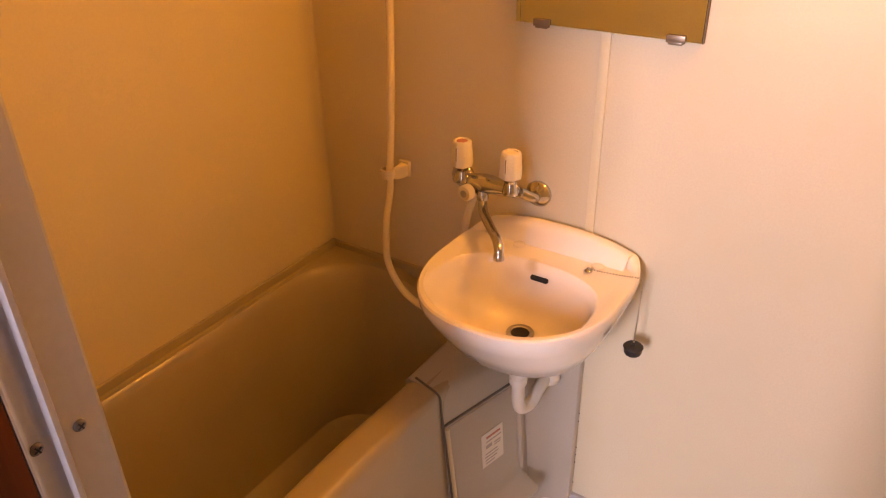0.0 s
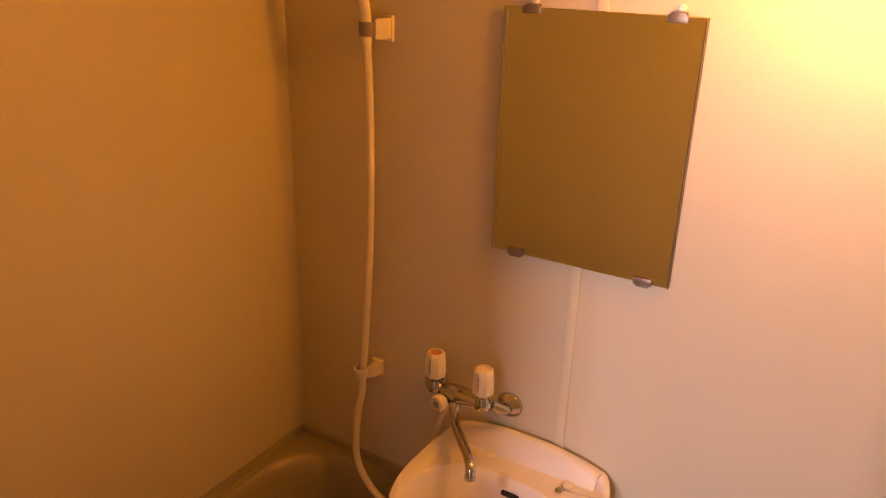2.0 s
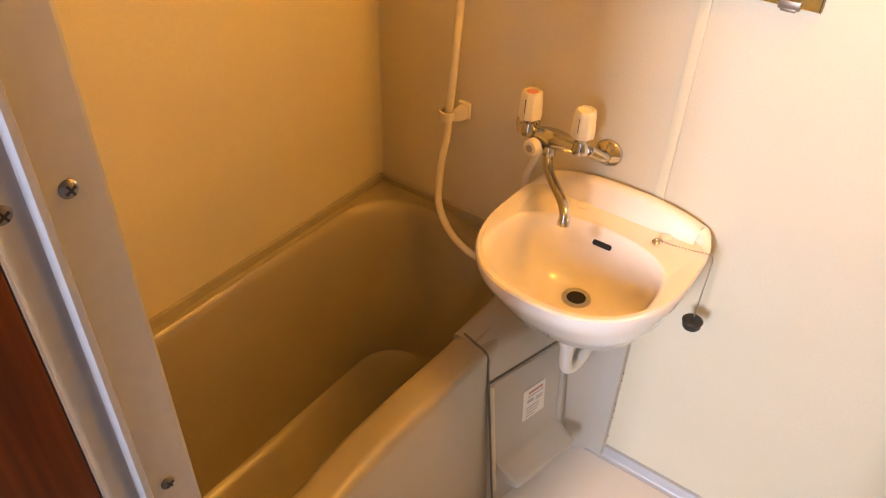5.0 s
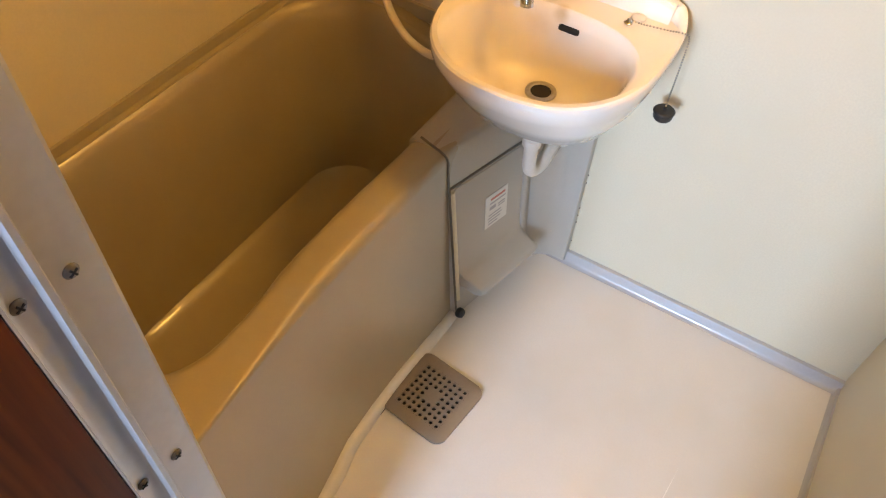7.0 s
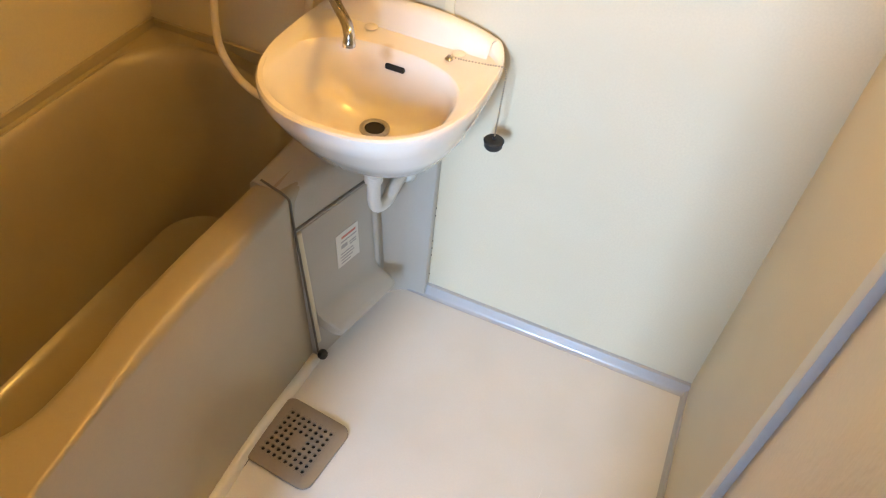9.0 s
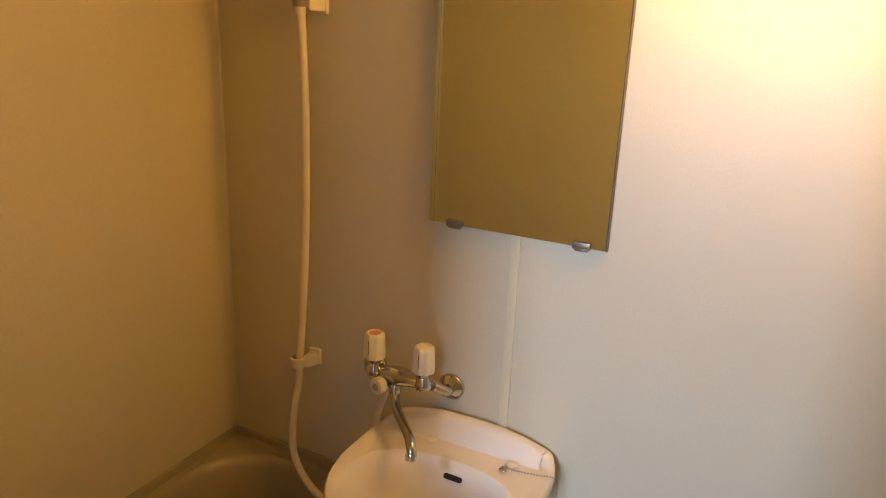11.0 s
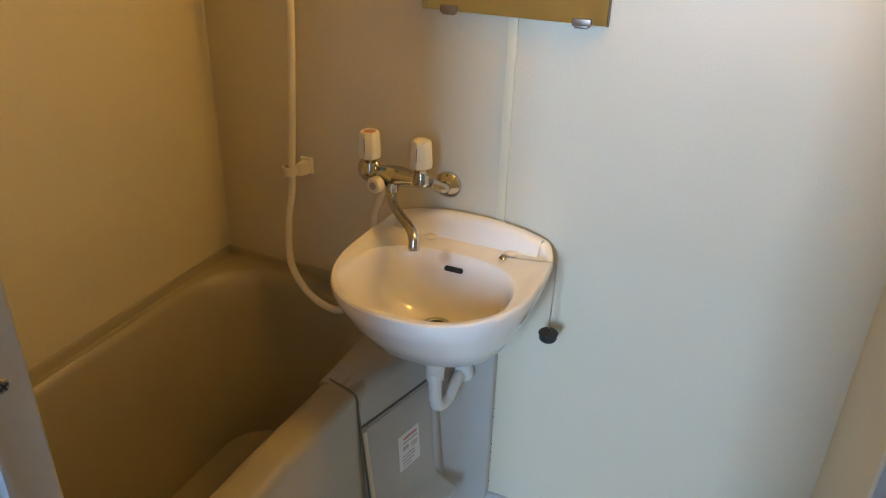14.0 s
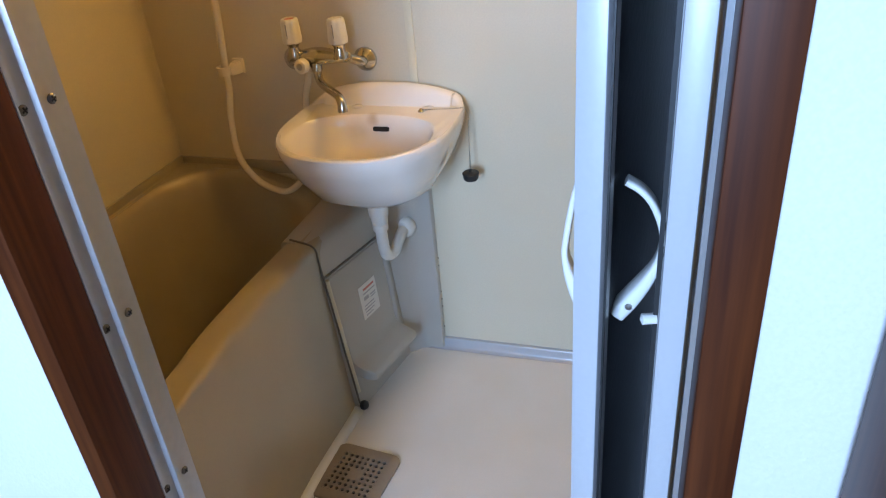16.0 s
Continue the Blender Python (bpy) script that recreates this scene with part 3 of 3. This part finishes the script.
part("handle", tube(glide([(0.272, -0.052, 1.585), (0.2705, -0.055, 1.64), (0.262, -0.063, 1.70), (0.249, -0.074, 1.765), (0.241, -0.082, 1.792), (0.233, -0.089, 1.808), (0.224, -0.094, 1.812)], 8),
                    lambda u: (0.0112 + 0.0080 * smoothstep(0.1, 0.7, u)) * math.sqrt(max(0.02, 1 - max(0, (u - 0.86) / 0.14) ** 2)), 18), CREAM, shower, "smooth cream shower handle")
part("spray_face", lathe([(0.0165, 0.0), (0.0165, 0.004), (0.012, 0.006), (0.0, 0.006)], facing(0.229, -0.084, 1.790, (-0.8, -0.2, -0.5)), 24), WHITE, shower)


def bracket(z, x, size):
    b = base("shower_bracket", x + 0.018, 0, z, "cream plastic shower bracket screwed to the wall", "bracket", "shower brackets")
    s = size
    part("wall_plate", box(x + 0.000, x + 0.031, -0.012, -0.0005, z - 0.026 * s, z + 0.026 * s, 0.004), CREAM, b)
    prof = [(x + 0.030, -0.011), (x + 0.027, -0.030), (x + 0.014, -0.046), (x + 0.010, -0.036), (x + 0.008, -0.011)]
    bm = prism(prof, "z", z - 0.020 * s, z + 0.020 * s)
    bmesh.ops.bevel(bm, geom=list(bm.edges), offset=0.002, segments=2, affect="EDGES")
    part("arm", bm, CREAM, b)
    part("clamp", lathe([(0.0128, -0.014 * s), (0.0165, -0.014 * s), (0.0175, 0.014 * s), (0.0132, 0.014 * s)], pose(x - 0.001, -0.050, z), 20, cap=False), CREAM if s < 1 else GRATE, b)
    return b


bracket(1.612, 0.273, 1.0)
low = bracket(0.832, 0.246, 0.75)
part("screw", lathe([(0.005, 0), (0.0045, 0.002), (0.0, 0.003)], facing(0.230, -0.052, 0.832, (-1, -0.6, 0)), 12, cap=False), BLACK, low)

# ---- mirror ----
mir = base("wall_mirror", 0.727, 0, 1.205, "frameless rectangular wall mirror held by four clips", "mirror")
MX0, MX1, MZ0, MZ1 = 0.549, 0.906, 1.204, 1.669
part("glass", box(MX0, MX1, -0.0115, -0.0055, MZ0, MZ1, 0.0012, 1), MIRROR, mir, "silvered mirror glass", smooth=False)
part("bevel", prism([(MX0 - 0.0003, -0.0056), (MX0 - 0.0003, -0.0070), (MX0 + 0.0095, -0.0119), (MX0 + 0.0095, -0.0056)], "z", MZ0 + 0.001, MZ1 - 0.001), MIRROR, mir, "bevelled mirror edge", smooth=False)
part("edge", box(MX1 + 0.0002, MX1 + 0.0016, -0.0120, -0.0020, MZ0, MZ1), GROOVE, mir, "dark cut edge of the glass", smooth=False)
part("backing", box(MX0 + 0.003, MX1 - 0.003, -0.0053, -0.0006, MZ0 + 0.003, MZ1 - 0.003), GROOVE, mir, smooth=False)
for x in (0.605, 0.861):
    for z, s in ((MZ1, 1), (MZ0, -1)):
        bm = box(x - 0.017, x + 0.017, -0.0165, -0.0116, min(z - 0.011 * s, z + 0.003 * s), max(z - 0.011 * s, z + 0.003 * s), 0.002)
        box(x - 0.012, x + 0.012, -0.0165, -0.0006, min(z + 0.0005 * s, z + 0.006 * s), max(z + 0.0005 * s, z + 0.006 * s), 0.001, bm=bm)
        part("clip", bm, CLIP, mir, "small metal mirror clip")
        if s > 0:
            part("clip_post", lathe([(0.0065, 0), (0.0065, 0.008), (0.004, 0.010), (0.0, 0.010)], facing(x + 0.003, -0.001, z + 0.012, (0, -1, 0)), 14, cap=False), WHITE, mir)

# ---- wall lamp ----
lamp = base("wall_lamp", LAMP[0], 0, LAMP[2], "lit round globe lamp on the wall, warm white", "lamp")
part("lamp_base", lathe([(0.062, 0.0), (0.064, 0.004), (0.060, 0.030), (0.050, 0.044), (0.048, 0.086), (0.044, 0.092)], facing(LAMP[0], -0.001, LAMP[2], (0, -1, 0)), 36), WHITE, lamp, "white plastic lamp base")
bm = bmesh.new()
bmesh.ops.create_uvsphere(bm, u_segments=40, v_segments=24, radius=0.079, matrix=Matrix.Translation(LAMP))
part("globe", bm, GLOW, lamp, "glowing opal glass globe")

# ---- towel rail ----
rail = base("towel_rail", 1.40, -0.3, 1.33, "pale plastic towel rail on the side wall", "rail")
RZ, RX = 1.437, 1.366
part("bar", tube([(RX, -0.350, RZ), (RX, -0.76, RZ)], 0.0105, 16), WHITE, rail)
for y in (-0.364, -0.745):
    part("end_bracket", box(RX - 0.004, W - 0.001, y - 0.010, y + 0.012, RZ + 0.002, RZ + 0.014, 0.003), WHITE, rail)
    part("rose", lathe([(0.022, 0), (0.022, 0.004), (0.014, 0.008)], facing(W - 0.001, y, RZ + 0.006, (-1, 0, 0)), 20), WHITE, rail)

# ---- floor grate ----
grate = base("floor_grate", 0.675, -0.532, 0, "brownish-grey plastic floor drain grate with round holes", "grate")
GM = Matrix.Translation((0.675, -0.532, 0)) @ pose(0, 0, 0, 0, 0, -6)


def grate_mesh():
    bm = bmesh.new()
    n, pitch, r, top, low = 8, 0.0148, 0.0047, 0.0085, 0.003
    half = n * pitch / 2
    ring8 = [(math.cos(radians(22.5 + 45 * k)), math.sin(radians(22.5 + 45 * k))) for k in range(8)]
    sq = [(1, 0.4142), (0.4142, 1), (-0.4142, 1), (-1, 0.4142), (-1, -0.4142), (-0.4142, -1), (0.4142, -1), (1, -0.4142)]
    for i in range(n):
        for j in range(n):
            cx, cy = (i + 0.5) * pitch - half, (j + 0.5) * pitch - half
            if i in (3, 4) and j in (3, 4):
                vs = [bm.verts.new((cx + a * pitch / 2, cy + b * pitch / 2, top)) for a, b in ((1, 1), (-1, 1), (-1, -1), (1, -1))]
                bm.faces.new(vs)
                continue
            o = [bm.verts.new((cx + a * pitch / 2, cy + b * pitch / 2, top)) for a, b in sq]
            h = [bm.verts.new((cx + a * r, cy + b * r, top)) for a, b in ring8]
            d = [bm.verts.new((cx + a * r, cy + b * r, low)) for a, b in ring8]
            for k in range(8):
                l = (k + 1) % 8
                bm.faces.new((o[k], o[l], h[l], h[k]))
                bm.faces.new((h[k], h[l], d[l], d[k]))
            for k, (a, b) in ((0, (1, 1)), (2, (-1, 1)), (4, (-1, -1)), (6, (1, -1))):
                c = bm.verts.new((cx + a * pitch / 2, cy + b * pitch / 2, top))
                bm.faces.new((o[k], c, o[k + 1]))
    bmesh.ops.remove_doubles(bm, verts=bm.verts, dist=1e-5)
    e = 0.086
    inner = rounded(-half - 1e-4, half + 1e-4, -half - 1e-4, half + 1e-4, 0.0004)
    loft([[(x, y, top) for x, y in inner], [(x, y, top) for x, y in rounded(-e + 0.003, e - 0.003, -e + 0.003, e - 0.003, 0.022)],
          [(x, y, top - 0.002) for x, y in rounded(-e, e, -e, e, 0.025)], [(x, y, 0.002) for x, y in rounded(-e, e, -e, e, 0.025)]], bm)
    bm.transform(GM)
    return bm


part("plate", grate_mesh(), GRATE, grate)
# Dark sheets on the solid floor stand in for shade below the grate.
bm = loft([[(x, y, 0.0008) for x, y in rounded(-0.075, 0.075, -0.075, 0.075, 0.015)], [(x, y, 0.0022) for x, y in rounded(-0.072, 0.072, -0.072, 0.072, 0.015)]], first=True, last=True)
bm.transform(GM)
part("gap", loft([[(x, y, 0.0007) for x, y in rounded(0.583, 0.604, -0.634, -0.606, 0.006)], [(x, y, 0.0018) for x, y in rounded(0.584, 0.603, -0.633, -0.607, 0.006)]], first=True, last=True), DARK, grate, "dark patch drawn for the shaded gap at the grate's corner")
part("pit", bm, DARK, grate, "dark sheet drawn for the shaded drain pit under the grate")

# cove between tub apron and floor
pts = [(0.590 + along(FOOT, y) + 0.004, y, 0.000) for y in np.linspace(FRONT + 0.01, -0.318, 30)]
structure("trim_cove", tube([Vector(p) for p in pts], lambda u: 0.022 - 0.006 * u, 14), FLOOR, "rounded joint between bathtub apron and floor", "trim")

# ---- doorway ----
structure("door_sill", box(JL - 0.03, JR + 0.03, OUT + 0.03, FRONT + 0.02, -0.04, 0.012, 0.003), ALU, "aluminium door sill", "sill")
jamb = base("door_frame", (JL + JR) / 2, -1.12, 0.012, "grey anodised aluminium bathroom door frame with screws", "door frame")
prof = [(JL - 0.03, FRONT + 0.003), (JL - 0.004, FRONT + 0.003), (JL, FRONT - 0.001), (JL, -1.117), (JL + 0.004, -1.119), (JL + 0.004, -1.123), (JL - 0.002, -1.125),
        (JL - 0.004, -1.130), (JL - 0.004, -1.140), (JL - 0.002, -1.144), (JL + 0.001, -1.145), (JL + 0.001, -1.147), (JL - 0.03, -1.147)]
part("jamb_post", prism(prof, "z", 0.012, TOP), ALU, jamb)
mid = (JL + JR) / 2
part("jamb_post", prism([(2 * mid - x, y) for x, y in prof], "z", 0.012, TOP), ALU, jamb)
part("head", box(JL - 0.03, JR + 0.03, -1.147, FRONT + 0.012, TOP, TOP + 0.03, 0.002), ALU, jamb)


def screw(x, y, z, s):
    m = facing(x, y, z, (s, 0, 0))
    sc = part("screw", lathe([(0.0054, -0.001), (0.0054, 0.0008), (0.0040, 0.0022), (0.0, 0.0028)], m, 16, cap=False), SCREW, jamb, "cross-head screw")
    bm = box(-0.0034, 0.0034, -0.0007, 0.0007, 0.0018, 0.0031)
    box(-0.0007, 0.0007, -0.0034, 0.0034, 0.0018, 0.0031, bm=bm)
    bm.transform(m @ pose(0, 0, 0, 0, 0, 25))
    part("slot", bm, DARK, sc, smooth=False)


for k in range(7):
    z = 0.150 + 0.2475 * k
    screw(JL + 0.0002, -1.1045, z, 1)
    screw(JL - 0.0038, -1.137, z, 1)

wf = base("wooden_door_frame", (JL + JR) / 2, -1.19, -0.02, "dark reddish-brown wooden door casing round the bathroom doorway", "door frame")
for x0, x1 in ((JL - 0.024, JL + 0.001), (JR - 0.001, JR + 0.035)):
    part("casing", box(x0, x1, -1.210, -1.1475, -0.02, TOP + 0.03, 0.002), WOOD, wf)
part("casing_head", box(JL + 0.0015, JR - 0.0015, -1.210, -1.1475, TOP, TOP + 0.03, 0.002), WOOD, wf)

# ---- folding door, folded inwards ----
door = base("folding_door", 1.30, -0.95, 0.02, "white aluminium bifold bathroom door, folded open, pane faces in the fold coloured dark for shade", "door")


def leaf(name, a, b, mats, near=0.034):
    """A door leaf between two plan points: two stiles, two rails and a pane."""
    a, b = Vector((*a, 0)), Vector((*b, 0))
    way = (b - a).normalized()
    m = Matrix.Translation(a) @ Matrix.Rotation(math.atan2(way.y, way.x), 4, "Z")
    L, z0, z1 = (b - a).length, 0.02, TOP - 0.02
    leafob = new(name)
    leafob.parent = door
    leafob.matrix_parent_inverse = door.matrix_world.inverted()

    def put(pname, bm, mat, label=""):
        bm.transform(m)
        return part(pname, bm, mat, leafob, label)

    put("stile", box(0, near, -0.0115, 0.0115, z0, z1, 0.003), ALUW)
    put("stile", box(L - 0.034, L, -0.0125, 0.0125, z0, z1, 0.003), ALUW)
    put("rail", box(near, L - 0.034, -0.011, 0.011, z0, z0 + 0.05, 0.002), ALUW)
    put("rail", box(near, L - 0.034, -0.011, 0.011, z1 - 0.05, z1, 0.002), ALUW)
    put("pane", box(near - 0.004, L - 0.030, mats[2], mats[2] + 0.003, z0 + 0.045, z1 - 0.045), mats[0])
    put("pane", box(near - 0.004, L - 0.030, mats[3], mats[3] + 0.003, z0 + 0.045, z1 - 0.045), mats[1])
    return leafob, m


# Room side keeps the pale pane; sheets facing the fold are painted as shade.
lead, lm1 = leaf("leaf", (1.2720, -1.136), (1.332, -0.805), (PANE, FOLD_SHADE, 0.002, -0.005))
fixed, lm2 = leaf("leaf", (1.3420, -1.112), (1.368, -0.800), (FOLD_SHADE, FOLD_SHADE, 0.002, -0.005), 0.014)
part("gasket", box(1.2825, 1.287, -1.126, -1.116, 0.03, TOP - 0.03), BLACK, door, "black rubber gasket", smooth=False)
part("gasket", box(1.3260, 1.3300, -1.106, -1.098, 0.03, TOP - 0.03), BLACK, door, "black rubber gasket", smooth=False)
part("gasket", tube([(1.350, -0.80, 0.03), (1.350, -0.80, TOP - 0.03)], 0.008, 8), BLACK, door)


def pull(line, screw_at):
    """A strap-like pull on one side of the leading stile, broader at its screwed foot."""
    ys = -1.064
    line = glide([(x, ys, z) for x, z in line], 5)
    loops = []
    for k, p in enumerate(line):
        way = (line[min(k + 1, len(line) - 1)] - line[max(k - 1, 0)]).normalized()
        out = way.cross(Vector((0, 1, 0))).normalized()
        foot = smoothstep(0.55, 0.9, k / (len(line) - 1))
        wide, thick = 0.0080 + 0.0060 * foot, 0.0032 + 0.0046 * foot
        loops.append([p + out * thick * math.copysign(abs(math.cos(a)) ** 0.6, math.cos(a)) + Vector((0, 1, 0)) * wide * math.copysign(abs(math.sin(a)) ** 0.5, math.sin(a))
                      for a in (2 * math.pi * j / 18 for j in range(18))])
    h = part("handle", loft(loops, first=True, last=True), WHITE, door, "white plastic D-shaped pull handle")
    part("handle_screw", lathe([(0.0035, 0), (0.003, 0.002), (0, 0.0025)], facing(screw_at[0], ys - 0.0135, screw_at[1], (0, -1, 0)), 12, cap=False), STEEL, h)


pull(((1.270, 1.078), (1.259, 1.068), (1.252, 1.045), (1.246, 1.006), (1.2452, 0.988), (1.250, 0.968), (1.260, 0.945), (1.271, 0.928)), (1.259, 0.947))
pull(((1.296, 1.066), (1.309, 1.058), (1.320, 1.044), (1.3285, 1.020), (1.3280, 0.998), (1.322, 0.978), (1.308, 0.953), (1.294, 0.932)), (1.304, 0.946))
part("latch_pin", lathe([(0.005, 0), (0.005, 0.012), (0.0, 0.014)], facing(1.3285, -1.104, 0.955, (-1, -0.3, 0)), 12, cap=False), WHITE, door)

# ---- corridor outside ----
bm = box(-1.4, JL - 0.0245, OUT, FRONT - 0.056, -0.06, 2.3)
box(JR + 0.0355, 1.56, OUT, FRONT - 0.056, -0.06, 2.3, bm=bm)
box(JL - 0.0245, JR + 0.0355, OUT, FRONT - 0.056, TOP + 0.0305, 2.3, bm=bm)
structure("wall_corridor", bm, PAPER, "white textured wallpaper wall round the bathroom door", "wall")
structure("corridor_floor", box(-1.4, 1.56, -3.62, OUT + 0.03, -0.12, -0.06), BOARD, "brown wooden corridor floor", "floor")
# Unseen ceiling, left wall and window wall are darkened to limit bounced daylight.
structure("corridor_ceiling", box(-1.4, 1.56, -3.62, OUT, 2.3, 2.36), DIM_BOARD, "unseen corridor ceiling, made dark to absorb stray daylight", "ceiling")
structure("wall_corridor_left", box(-1.46, -1.4, -3.62, OUT, -0.12, 2.36), DIM_BOARD, "unseen corridor wall, made dark to absorb stray daylight", "wall")
structure("wall_corridor_right", box(1.56, 1.62, -3.62, OUT, -0.12, 2.36), PAPER, "white wallpaper corridor wall", "wall")
bm = box(-1.46, 0.66, -3.68, -3.62, -0.12, 2.36)
box(1.30, 1.62, -3.68, -3.62, -0.12, 2.36, bm=bm)
box(0.66, 1.30, -3.68, -3.62, -0.12, 0.94, bm=bm)
box(0.66, 1.30, -3.68, -3.62, 2.18, 2.36, bm=bm)
structure("wall_corridor_window", bm, DIM_BOARD, "unseen wall with a window opening, made dark to absorb stray daylight", "wall")

# Near post is real; unseen leaf and far post added to cut bounced light.
side_door = base("corridor_door_light_block", 1.54, -1.7, -0.06, "dark reddish-brown wooden frame post, with an unseen door leaf added to absorb light", "door")
for y0, y1 in ((-1.30, -1.216), (-2.18, -2.135)):
    part("frame_post", box(1.466, 1.5595, y0, y1, -0.06, 2.06, 0.002), WOOD, side_door)
part("frame_head", box(1.500, 1.5595, -2.1345, -1.3005, 2.02, 2.06, 0.002), WOOD, side_door)
part("leaf", box(1.528, 1.5585, -2.134, -1.301, -0.055, 2.018, 0.002), WOOD, side_door)
part("lever", tube(glide([(1.528, -2.06, 0.94), (1.49, -2.06, 0.94), (1.483, -2.045, 0.94), (1.483, -1.96, 0.94)], 5), 0.008, 10), STEEL, side_door, "steel lever handle")

# dirt specks along the corner strip
for z in (0.30, 0.275, 0.19, 0.165, 0.14, 0.07):
    bm = bmesh.new()
    bmesh.ops.create_icosphere(bm, subdivisions=1, radius=0.0022, matrix=Matrix.Translation((0.749, -0.004, z)) @ Matrix.Diagonal((0.7, 0.7, 1.4, 1)))
    part("dirt_speck", bm, GROOVE, cover)

# scratches on the floor pan
SCRATCHES = (((1.198, -0.385), (1.190, -0.545)), ((1.190, -0.55), (1.165, -0.60)))
for (ax, ay), (bx, by) in SCRATCHES:
    n = Vector((by - ay, ax - bx, 0)).normalized() * 0.0012
    bm = loft([[Vector((ax, ay, 0.0002)), Vector((ax, ay, 0.0005))], [Vector(((ax + bx) / 2, (ay + by) / 2, 0.0002)) - n, Vector(((ax + bx) / 2, (ay + by) / 2, 0.0006)) + n], [Vector((bx, by, 0.0002)), Vector((bx, by, 0.0005))]], closed=False)
    structure("floor_scratch", bm, WHITE, "pale scratch on the bathroom floor", "scratch")

# ceiling vent
VX, VY = 0.165, -0.425
vent = base("ceiling_vent", VX, VY, HIGH, "round brownish ventilation grille in the bathroom ceiling", "vent")
part("ring", lathe([(0.075, 0.0), (0.092, 0.0), (0.090, -0.010), (0.078, -0.014), (0.075, -0.004)], pose(VX, VY, HIGH - 0.0005), 36, cap=False), GRATE, vent)
part("backing", lathe([(0.0, -0.001), (0.075, -0.001), (0.075, -0.002)], pose(VX, VY, HIGH - 0.0005), 32, cap=False), DARK, vent)
for k in range(-4, 5):
    w = math.sqrt(0.075 ** 2 - (k * 0.0165) ** 2)
    part("slat", box(VX - w, VX + w, VY + k * 0.0165 - 0.004, VY + k * 0.0165 + 0.004, HIGH - 0.010, HIGH - 0.003, 0.001, 1), GRATE, vent)
